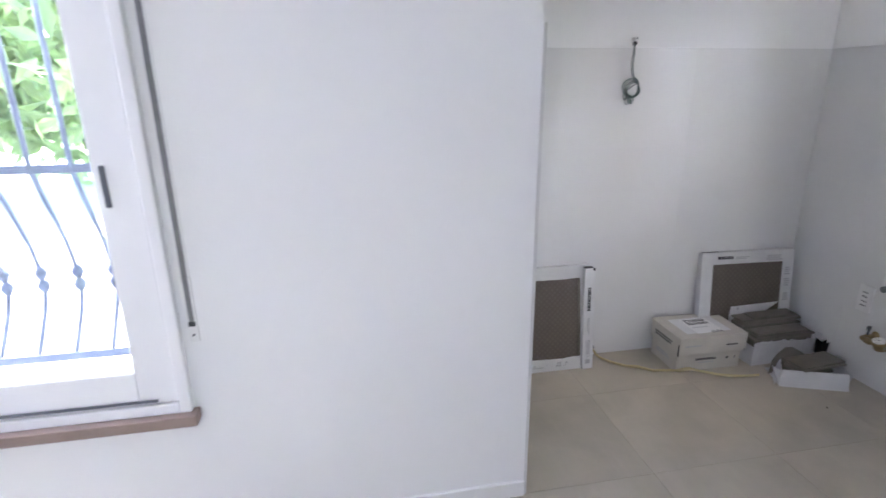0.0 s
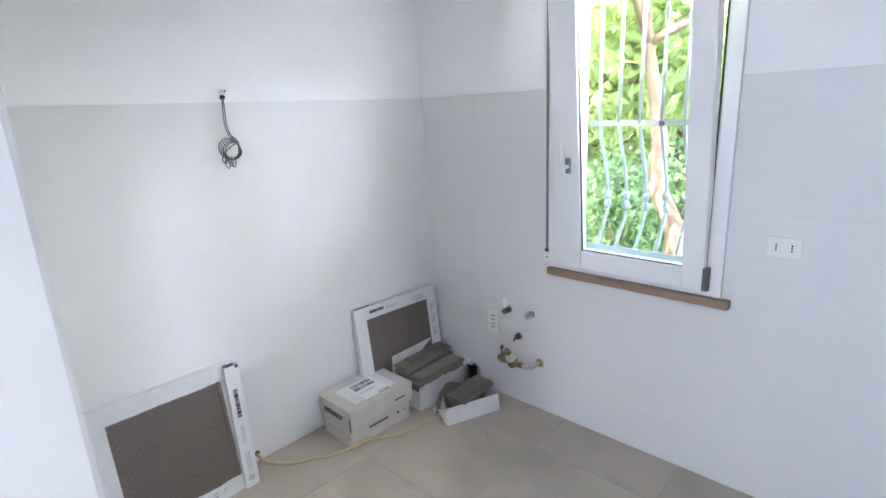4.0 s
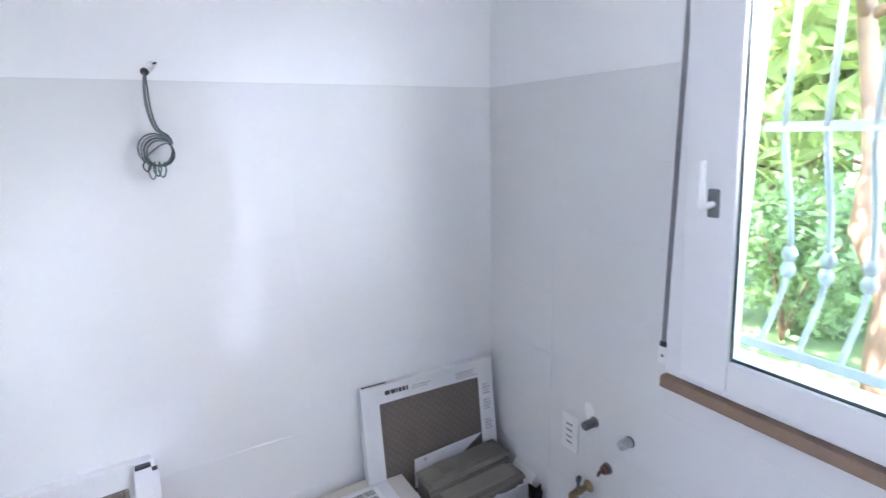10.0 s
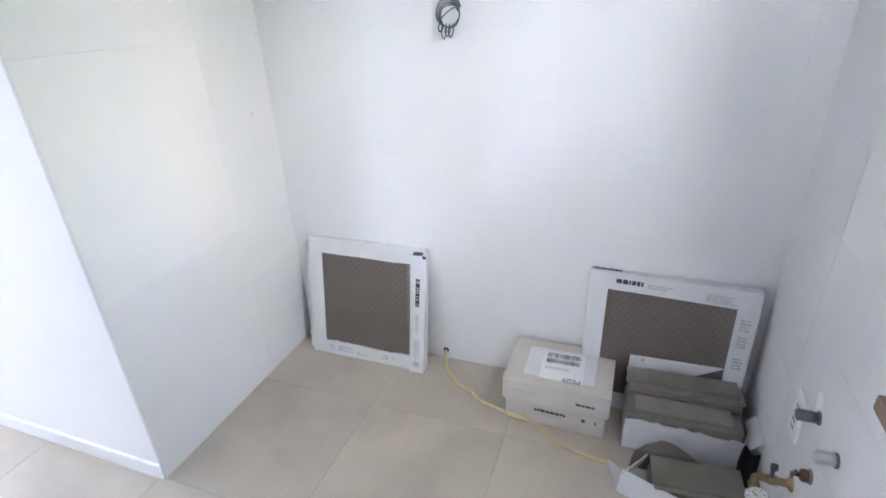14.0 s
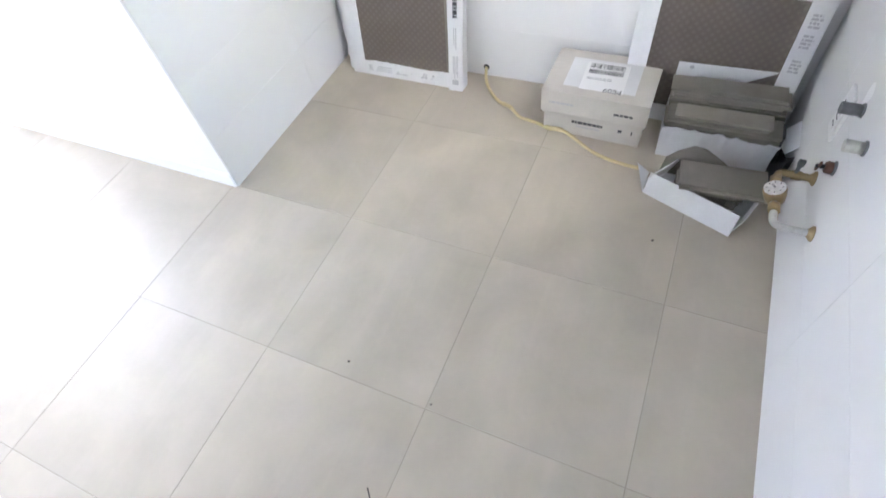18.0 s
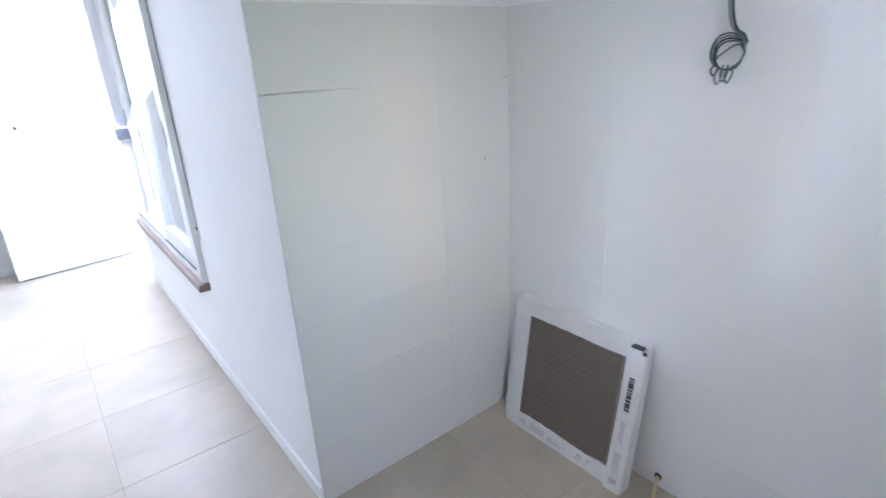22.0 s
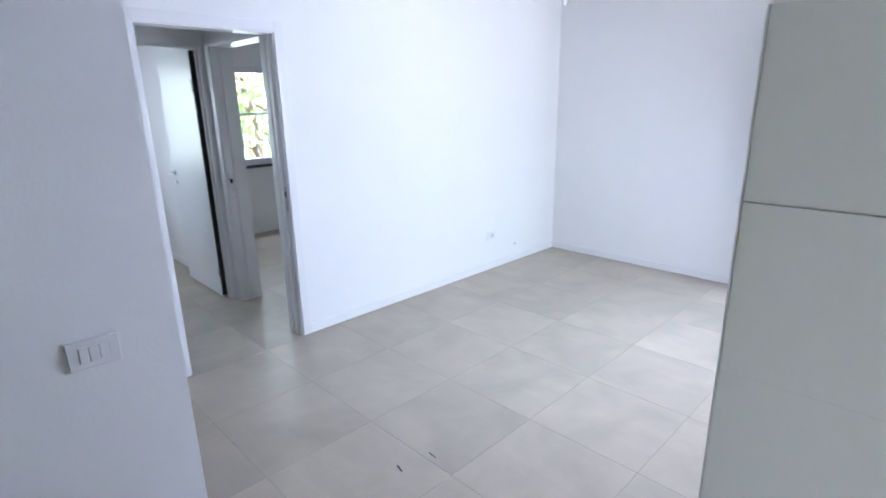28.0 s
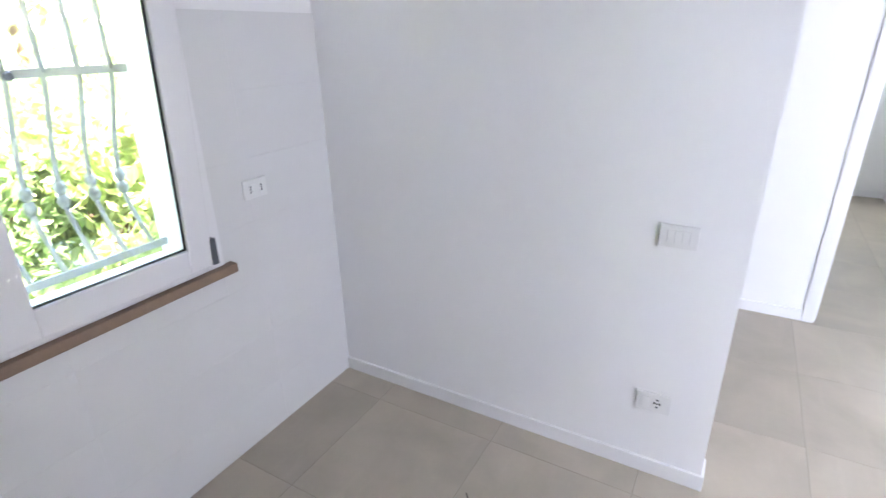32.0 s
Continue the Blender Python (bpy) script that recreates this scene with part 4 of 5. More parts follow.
# ---- things: packed tiles and cartons ----
def bars(parent, m, x0, x1, z, rows, h, gap, material, seed, name="print"):
    """Short lines of unreadable print on the plane y = 0 of m, facing -y."""
    rng = random.Random(seed)
    bm = bmesh.new()
    for r in range(rows):
        x = x0
        zz = z - r * (h + gap)
        end = x0 + (x1 - x0) * rng.uniform(0.75, 1.0)
        while x < end:
            w = min(rng.uniform(0.006, 0.022), end - x)
            bm_box(bm, x, x + w, -0.0006, 0.0, zz, zz + h, 0, m)
            x += w + 0.003
    return part(name, bm, material, parent)


def ribbon(bm, x0, x1, rim, inner, back, front, crease, rng, m=None, steps=22):
    """A strip of board or film along x with a straight rim and a wavy, slightly lifted inner edge."""
    m = m or Matrix()
    rows = []
    lift = 0.0
    for k in range(steps + 1):
        x = x0 + (x1 - x0) * k / steps
        lift = 0.6 * lift + rng.uniform(-1, 1) * crease * 0.6
        z = inner + lift
        out = front - abs(rng.uniform(0, 0.35)) * crease
        rows.append([bm.verts.new(m @ Vector(p)) for p in ((x, back, rim), (x, front, rim), (x, out, z), (x, out + 0.0016, z), (x, back, z))])
    for p, q in zip(rows, rows[1:]):
        for j in range(5):
            bm.faces.new((p[j], q[j], q[(j + 1) % 5], p[(j + 1) % 5]))
    bm.faces.new(rows[0][::-1])
    bm.faces.new(rows[-1])
    bmesh.ops.recalc_face_normals(bm, faces=bm.faces[:])


def tile_pack(label, x, y, lean, seed, right_strip, turn=0.0, tall=1.0):
    """A pack of 60 x 60 cm tiles, edges wrapped in printed white carton, leaning on the wall."""
    ob = thing("tile_pack", label, "tile pack", "tile packs leaning on the wall")
    ob.matrix_world = pose(x, y, 0.0, 0, 0, turn) @ pose(0, 0, 0, -lean, 0, 0) @ Matrix.Diagonal((1, 1, tall, 1))
    rng = random.Random(seed)
    for i in range(3):
        box_part("tile", ob, TILE_BROWN if i == 0 else TILE_CUT, 0.004, 0.596, 0.002 + i * 0.0105, 0.0118 + i * 0.0105, 0.004, 0.600, 0.0008, None, "brown tile under film" if i == 0 else "")
    w = 0.070
    for x0, x1, z0, z1 in ((0.0, w, 0.0, 0.606), (0.53, 0.60, 0.0, 0.606)):
        box_part("edge_wrap", ob, CARTON_W, x0, x1, -0.0035, 0.0012, z0, z1)
    crease = 0.006 if right_strip else 0.002
    for rim, inner in ((0.606, 0.535), (0.0, 0.072)):
        bm = bmesh.new()
        ribbon(bm, w - 0.004, 0.534, rim, inner, 0.0012, -0.0036, crease * (1.0 if rim == 0.0 else 0.4), rng)
        part("edge_wrap", bm, CARTON_W, ob)
    if right_strip:
        # loose film hanging off the side of the pack
        bm = bmesh.new()
        ribbon(bm, 0.006, 0.570, -0.004, -0.036, 0.004, 0.0, 0.012, rng, pose(0, 0.022, 0, 0, -90, 0) @ pose(0, 0, 0, 180, 0, 0))
        part("loose_film", bm, FILM, ob, "milky loose film")
    bm = bmesh.new()
    bm_box(bm, -0.002, 0.602, -0.0030, 0.046, 0.602, 0.608, 0.0015)
    bm_box(bm, -0.003, 0.003, -0.0030, 0.046, 0.002, 0.603, 0.0015)
    bm_box(bm, 0.597, 0.603, -0.0030, 0.046, 0.002, 0.603, 0.0015)
    part("side_wrap", bm, CARTON_W, ob)
    P = pose(0, -0.0036, 0)
    if right_strip:
        S = pose(0.533, -0.016, 0.0, 0, 0, 0) @ pose(0, 0, 0, 1.0, 1.6, 5)
        bm = bmesh.new()
        bm_box(bm, 0.0, 0.068, -0.004, -0.001, -0.002, 0.592, 0.001, S)
        bm_box(bm, 0.065, 0.068, -0.001, 0.038, -0.002, 0.596, 0.001, S)
        bm_box(bm, 0.0, 0.003, -0.001, 0.012, 0.0, 0.585, 0.001, S)
        part("corner_strip", bm, CARTON_W, ob, "loose white corner strip")
        # brown box put in as the shade beside the loose corner strip
        box_part("shaded_edge", ob, TILE_CUT, 0.520, 0.531, -0.006, 0.0015, 0.078, 0.532, 0.001, None, "brown strip for the shade beside the corner strip")
        bm = bmesh.new()
        bm_box(bm, 0.026, 0.070, -0.006, 0.026, 0.590, 0.599, 0.003, S @ pose(0, 0, 0, 0, -2, 0))
        bm_box(bm, 0.050, 0.066, -0.0062, -0.004, 0.578, 0.592, 0.001, S)
        part("tape_scrap", bm, DARKPLASTIC, ob, "crumpled dark tape")
        Q = S @ pose(0.034, -0.0041, 0.0, 0, 90, 0)
        bars(ob, Q @ pose(-0.48, 0, -0.012), 0.0, 0.14, 0.0, 1, 0.020, 0.0, INK, seed + 1, "printed_brand_bar")
        bars(ob, Q @ pose(-0.30, 0, -0.012), 0.0, 0.10, 0.012, 2, 0.005, 0.004, INKGREY, seed + 2)
        bars(ob, Q @ pose(-0.17, 0, -0.012), 0.0, 0.11, 0.020, 4, 0.004, 0.003, INKGREY, seed + 3)
        bm = bmesh.new()
        bm_box(bm, 0.018, 0.048, -0.0048, -0.004, 0.03, 0.055, 0, S)
        part("printed_mark", bm, INKGREY, ob)
        bars(ob, P, 0.09, 0.34, 0.045, 3, 0.006, 0.005, INKGREY, seed + 4)
        bars(ob, P, 0.38, 0.46, 0.04, 2, 0.01, 0.005, INKGREY, seed + 5)
    else:
        bars(ob, P, 0.098, 0.20, 0.565, 1, 0.018, 0.0, INK, seed + 1, "printed_brand_bar")
        bars(ob, P, 0.215, 0.31, 0.572, 2, 0.005, 0.004, INKGREY, seed + 2)
        bars(ob, P, 0.42, 0.53, 0.572, 4, 0.005, 0.0035, INKGREY, seed + 3)
        bars(ob, pose(0, -0.0035, 0.6085, -90, 0, 0) @ pose(0, 0, 0), 0.01, 0.12, 0.012, 1, 0.018, 0.0, INK, seed + 4, "printed_brand_bar")
        for z in (0.49, 0.42, 0.33):
            bars(ob, P, 0.548, 0.585, z, 4, 0.008, 0.005, INKGREY, seed + int(z * 100))
    return ob


tile_pack("pack of brown tiles edged in white carton, loose corner strip", -1.062, 1.468, 9.2, 21, True)
tile_pack("pack of brown tiles edged in printed white carton", 0.252, 1.505, 6.8, 22, False, -3.0, 1.012)


def carton(parent, name, material, w, d, h, wall=0.004):
    """An open-topped tray of thin board on z = 0."""
    bm = bmesh.new()
    bm_box(bm, 0, w, 0, d, 0.0, wall)
    bm_box(bm, 0, w, 0, wall, wall, h, 0.001)
    bm_box(bm, 0, w, d - wall, d, wall, h, 0.001)
    bm_box(bm, 0, wall, wall, d - wall, wall, h, 0.001)
    bm_box(bm, w - wall, w, wall, d - wall, wall, h, 0.001)
    return part(name, bm, material, parent)


# two closed cartons, one on the other
low = thing("tile_carton", "closed cream tile carton under another on the floor", "carton", "stacked cartons", at=(-0.024, 1.312, 0), rz=-1.5)
box_part("body", low, CARTON_C, 0, 0.400, 0, 0.255, 0.0, 0.110, 0.004)
bars(low, pose(0, 0.0, 0), 0.12, 0.27, 0.062, 1, 0.014, 0, INK, 41)
bars(low, pose(0, 0.0, 0), 0.14, 0.25, 0.045, 1, 0.006, 0, INKGREY, 42)
bars(low, pose(0, 0.0, 0), 0.31, 0.33, 0.058, 1, 0.014, 0, INK, 43)
bars(low, pose(0, 0.0, 0), 0.362, 0.368, 0.056, 1, 0.018, 0, INK, 44)
for k in range(2):
    box_part("hand_slot", low, DARKPLASTIC, 0.4, 0.4012, 0.05 + 0.14 * k, 0.07 + 0.14 * k, 0.03, 0.085)
bars(low, pose(0, 0.255, 0, 0, 0, -90), 0.05, 0.20, 0.06, 2, 0.008, 0.006, INKGREY, 45)
up = thing("tile_carton", "closed cream tile carton with a barcode label on top", "carton", "stacked cartons", at=(-0.030, 1.290, 0.1105), rz=-0.5)
bm = bmesh.new()
bm_box(bm, 0, 0.415, 0, 0.285, 0.0, 0.108, 0.005)
part("body", bm, CARTON_C, up)
bm = bmesh.new()
bm_box(bm, -0.003, 0.418, -0.004, 0.0, 0.012, 0.111, 0.001)
bm_box(bm, -0.003, 0.418, -0.003, 0.288, 0.1082, 0.1115, 0.001)
part("lid", bm, CARTON_C, up)
box_part("slot", up, DARKPLASTIC, 0.4152, 0.4172, 0.0, 0.05, 0.0, 0.085)
box_part("slot", up, DARKPLASTIC, -0.0025, -0.0005, 0.0, 0.012, 0.0, 0.07)
label = box_part("shipping_label", up, CARTON_W, 0.070, 0.350, 0.045, 0.235, 0.1116, 0.1121, 0, pose(0, 0, 0, 0, 0, 0.5))
box_part("sticker", up, PAPER, 0.135, 0.305, 0.035, 0.215, 0.1122, 0.1126, 0, pose(0, 0, 0, 0, 0, 1.5))
rngb = random.Random(9)
bm = bmesh.new()
for row, (y0, y1) in enumerate(((0.175, 0.208), (0.140, 0.168))):
    x = 0.150
    while x < 0.285:
        w = rngb.choice((0.0012, 0.002, 0.0032))
        bm_box(bm, x, x + w, y0, y1, 0.1127, 0.1129, 0, pose(0, 0, 0, 0, 0, 1.5))
        x += w + rngb.choice((0.0012, 0.0018, 0.0028)) * (1 if row == 0 else 0.8)
part("barcode", bm, INK, up)
bars(up, pose(0, 0, 0.1129, -90, 0, 1.5) @ pose(0, 0, 0), 0.15, 0.27, -0.130 + 0.24, 2, 0.004, 0.005, INKGREY, 51)
text_on(up, "PE09", pose(0.262, 0.052, 0.1129, 0, 0, 181.5), 0.036, INK)
bars(up, pose(0, -0.0042, 0), 0.03, 0.13, 0.055, 1, 0.009, 0, INKGREY, 52)
bars(up, pose(0, -0.0042, 0), 0.29, 0.37, 0.045, 1, 0.010, 0, INK, 53)
bars(up, pose(-0.003, 0.285, 0, 0, 0, -90), 0.05, 0.22, 0.055, 2, 0.010, 0.006, INK, 54)

# opened carton with loose tile strips on top
st = thing("opened_tile_carton", "opened white carton heaped with grey-brown tile strips", "carton", at=(0.448, 1.285, 0), rz=2.0)
st.matrix_world = st.matrix_world @ Matrix.Diagonal((1, 0.82, 1, 1))
carton(st, "tray", CARTON_W, 0.415, 0.275, 0.118)
rngt = random.Random(33)
bm = bmesh.new()
ribbon(bm, -0.002, 0.418, 0.010, 0.140, 0.003, -0.002, 0.014, rngt, None, 26)
part("torn_front", bm, CARTON_W, st, "ragged creased board edge")
bm = bmesh.new()
ribbon(bm, -0.012, 0.150, 0.0, 0.105, 0.002, 0.0, 0.026, rngt, pose(0.416, 0.0, 0.100, 0, 0, 90) @ pose(0, 0, 0, 38, 0, 0), 12)
part("torn_end", bm, PAPER, st, "torn white paper end")
# solid dark box fills in for the dark gap below the torn paper
box_part("dark_gap", st, DARKPLASTIC, 0.397, 0.411, 0.02, 0.11, 0.10, 0.168, 0.003, None, "dark box standing in for the gap under the torn end")
bars(st, pose(0, 0, 0), 0.04, 0.10, 0.085, 1, 0.008, 0, INKGREY, 61)
bars(st, pose(0, 0, 0), 0.10, 0.17, 0.07, 2, 0.006, 0.004, INKGREY, 62)
bm = bmesh.new()
bm_box(bm, 0.0, 0.415, 0, 0.003, 0.0, 0.138, 0.001, pose(0, 0.268, 0.145, 2, 0, 0))
part("back_flap", bm, CARTON_W, st)
bm = bmesh.new()
bm_lathe(bm, [(0.008, 0), (0.008, 0.0006)], pose(0.05, 0.262, 0.266, 2, 0, 0) @ pose(0, 0, 0, 90, 0, 0), 12)
part("printed_mark", bm, INKGREY, st)
bm = bmesh.new()
ribbon(bm, 0.01, 0.16, 0.0, 0.022, 0.002, 0.0, 0.008, rngt, pose(0.0, -0.002, 0.136, 50, 0, 0), 12)
part("front_flap", bm, CARTON_W, st)
layers = [(0.006, 0.400, 0.012, 0.262, 0.005 + 0.0232 * k, 0.4 * (-1) ** k) for k in range(6)]
layers += [(0.008, 0.396, 0.006, 0.122, 0.1462, 0.3), (0.006, 0.400, 0.132, 0.250, 0.1462, -0.5), (-0.004, 0.372, 0.002, 0.128, 0.1566, 1.2), (0.012, 0.396, -0.006, 0.118, 0.167, -1.5), (0.004, 0.398, 0.130, 0.248, 0.1566, 0.4), (0.000, 0.402, 0.128, 0.246, 0.167, -0.8),
           (0.006, 0.352, 0.004, 0.112, 0.1774, 0.9), (0.004, 0.400, 0.124, 0.240, 0.1774, 0.6), (0.030, 0.360, 0.012, 0.104, 0.1878, -0.6), (-0.006, 0.398, 0.120, 0.236, 0.1878, -1.2), (0.000, 0.385, 0.130, 0.238, 0.1982, 0.5), (0.010, 0.412, 0.126, 0.236, 0.2086, 0.3), (0.004, 0.40, 0.130, 0.234, 0.219, -0.9), (-0.004, 0.394, 0.132, 0.240, 0.2294, 0.7), (0.066, 0.362, 0.134, 0.232, 0.2398, -1.6)]
for x0, x1, y0, y1, z, a in layers:
    box_part("tile_strip", st, TILE_CUT, x0, x1, y0, y1, z, z + 0.0098 + (0.0128 if z < 0.14 else 0), 0.0008, pose(0, 0, 0, 0, 0, a))

# torn carton with tiles, open to the front
op = thing("torn_carton", "torn white carton with grey-brown tiles inside", "carton", at=(0.44, 1.067, 0), rz=-21.0)
bm = bmesh.new()
bm_box(bm, 0.0, 0.338, 0.004, 0.20, 0.0, 0.003)
part("bottom", bm, CARTON_W, op)
bm = bmesh.new()
bm_box(bm, 0, 0.338, 0, 0.003, 0.0, 0.092, 0.001, pose(0, 0, 0, -17, 0, 0))
part("front_wall", bm, CARTON_W, op, "bright white board")
bm = bmesh.new()
bm_box(bm, 0, 0.003, 0.03, 0.20, 0.003, 0.080, 0.001, pose(0.336, 0.0, 0, 0, 14, 0))
part("side_wall", bm, CARTON_W, op)
bm = bmesh.new()
a, b, c, d = (bm.verts.new(p) for p in ((0.0, 0.0, 0.0), (-0.004, 0.022, 0.088), (-0.052, 0.012, 0.118), (-0.020, 0.004, 0.045)))
bm.faces.new((a, b, c, d))
bmesh.ops.solidify(bm, geom=bm.faces[:], thickness=0.002)
part("torn_flap", bm, CARTON_W, op)
bm = bmesh.new()
ring = [bm.verts.new(p) for p in ((-0.01, 0.13, 0.0), (0.22, 0.215, 0.0), (0.235, 0.215, 0.075), (0.17, 0.20, 0.120), (0.115, 0.186, 0.150), (0.075, 0.175, 0.152), (0.03, 0.155, 0.118), (0.0, 0.135, 0.085))]
bm.faces.new(ring)
bmesh.ops.solidify(bm, geom=bm.faces[:], thickness=0.009)
part("broken_tile", bm, TILE_CUT, op, "broken tile leaning at the back")
bm = bmesh.new()
ribbon(bm, 0.0, 0.14, 0.0, 0.092, 0.001, 0.0, 0.012, random.Random(6), pose(-0.018, 0.018, 0.0, 0, 0, 74) @ pose(0, 0, 0, 16, 0, 0), 12)
part("torn_film", bm, FILM, op, "torn milky film")
for x0, x1, y0, y1, z, a in ((0.0, 0.215, 0.012, 0.105, 0.004, 24), (0.004, 0.222, 0.006, 0.108, 0.0242, 26), (0.0, 0.226, 0.010, 0.112, 0.0444, 25), (0.012, 0.232, 0.004, 0.114, 0.0646, 28)):
    box_part("tile", op, TILE_CUT, x0, x1, y0, y1, z, z + 0.0195, 0.0008, pose(0.105, 0.022, 0, 0, 0, a))
for x0, x1, y0, y1, z, a in ((0.006, 0.285, -0.006, 0.118, 0.0868, 24.0), (0.0, 0.290, 0.002, 0.125, 0.0972, 25.0)):
    box_part("tile", op, TILE_CUT, x0, x1, y0, y1, z, z + 0.0098, 0.0008, pose(0.110, 0.018, 0, 0, 0, a))
for i in range(4):
    box_part("broken_piece", op, TILE_CUT, 0.215 + i * 0.03, 0.262 + i * 0.022, 0.055, 0.087, 0.006 + i * 0.012, 0.0155 + i * 0.012, 0.0008, pose(0, 0, 0, 4, 0, 6 * i - 6))

# black plastic scrap by the wall
sc = bmesh.new()
rngs = random.Random(12)
base = [Vector((0.868 + 0.032 * math.cos(k * 0.9), 1.245 + 0.030 * math.sin(k * 0.9), 0.0)) for k in range(7)]
lo = [sc.verts.new(p) for p in base]
hi = [sc.verts.new(p + Vector((rngs.uniform(-0.015, 0.01), rngs.uniform(-0.012, 0.012), rngs.uniform(0.10, 0.165)))) for p in base]
for k in range(7):
    sc.faces.new((lo[k], lo[(k + 1) % 7], hi[(k + 1) % 7], hi[k]))
bmesh.ops.solidify(sc, geom=sc.faces[:], thickness=0.002)
solid("plastic_scrap", sc, DARKPLASTIC, "crumpled black plastic scrap beside the tile carton", "scrap")

# yellow hose from a hole at the foot of the wall
hs = thing("yellow_hose", "thin yellow corrugated conduit lying across the floor", "conduit", at=(-0.39, YN, 0))
bm = bmesh.new()
path = spline([(-0.003, 0.0, 0.045), (-0.002, -0.018, 0.036), (0.012, -0.060, 0.014), (0.045, -0.112, 0.0085), (0.080, -0.154, 0.0085), (0.120, -0.190, 0.0085), (0.150, -0.204, 0.0085), (0.189, -0.219, 0.0085), (0.246, -0.268, 0.0085), (0.30, -0.280, 0.0085), (0.343, -0.290, 0.0085), (0.39, -0.310, 0.014), (0.424, -0.316, 0.021), (0.455, -0.318, 0.020), (0.484, -0.324, 0.012), (0.546, -0.361, 0.0085), (0.621, -0.404, 0.0085), (0.717, -0.428, 0.0085), (0.800, -0.435, 0.0085)], 12)
bm_tube(bm, path, [0.0068 + 0.0012 * (k % 2) for k in range(len(path))], 9)
part("tube", bm, YELLOW, hs)
for k0, k1, r in ((70, 86, 0.0098), (128, 158, 0.0105)):
    bm = bmesh.new()
    bm_tube(bm, path[k0:k1:3], [r * (0.92 + 0.12 * (j % 2)) for j in range(len(path[k0:k1:3]))], 9)
    part("tape_wrap", bm, YELLOW, hs, "crumpled yellow tape wrap")
bm = bmesh.new()
bm_lathe(bm, [(0.015, 0.0), (0.015, 0.0012), (0.009, 0.0016)], pose(-0.003, -0.0098, 0.045, 90, 0, 0), 14)
part("wall_hole", bm, DARKPLASTIC, hs)

# crumbs and splinters left on the floor
for label, x, y, w, d, a in (("tiny dark crumb on the tile floor", -0.303, 0.052, 0.008, 0.006, 20), ("tiny dark crumb on the tile floor", 0.517, 0.849, 0.010, 0.007, 60), ("thin dark splinter on the tile floor", -0.048, -0.282, 0.042, 0.004, -48),
                             ("thin dark splinter on the tile floor", -1.665, -0.805, 0.048, 0.005, 75), ("tiny dark crumb on the tile floor", 0.011, 0.018, 0.007, 0.005, 0), ("thin pale splinter on the tile floor", -1.835, -0.76, 0.05, 0.004, 85)):
    bm = bmesh.new()
    bm_box(bm, -w / 2, w / 2, -d / 2, d / 2, 0.0002, 0.0032, 0.0008, pose(x, y, 0, 0, 0, a))
    solid("floor_debris", bm, MESH_GREY, label, "debris", "debris on the floor")


# ---- garden ----
def leaf_cloud(name, centres, count, size, material, seed, squash=1.0):
    """Many small leaves round the given balls (x, y, z, radius), as plain arrays."""
    rng = np.random.default_rng(seed)
    c = np.array(centres, float)
    wsum = c[:, 3] ** 2
    pick = rng.choice(len(c), count, p=wsum / wsum.sum())
    d = rng.normal(size=(count, 3))
    d /= np.linalg.norm(d, axis=1)[:, None]
    r = c[pick, 3] * (0.35 + 0.65 * rng.random(count) ** 0.5) * (0.8 + 0.35 * rng.random(count))
    p = c[pick, :3] + d * r[:, None] * np.array([1, 1, squash])
    u = rng.normal(size=(count, 3))
    u[:, 2] -= 0.4
    u /= np.linalg.norm(u, axis=1)[:, None]
    v = np.cross(u, rng.normal(size=(count, 3)))
    v /= np.linalg.norm(v, axis=1)[:, None]
    w = np.cross(u, v)
    s = size * (0.6 + 0.8 * rng.random(count))[:, None]
    quad = np.stack([p - u * s, p + v * s * 0.42 + w * s * 0.12, p + u * s, p - v * s * 0.42 + w * s * 0.12], 1).reshape(-1, 3)
    me = bpy.data.meshes.new(name)
    me.from_pydata(quad.tolist(), [], (np.arange(count * 4).reshape(-1, 4)).tolist())
    me.materials.append(material)
    return new(name, me)


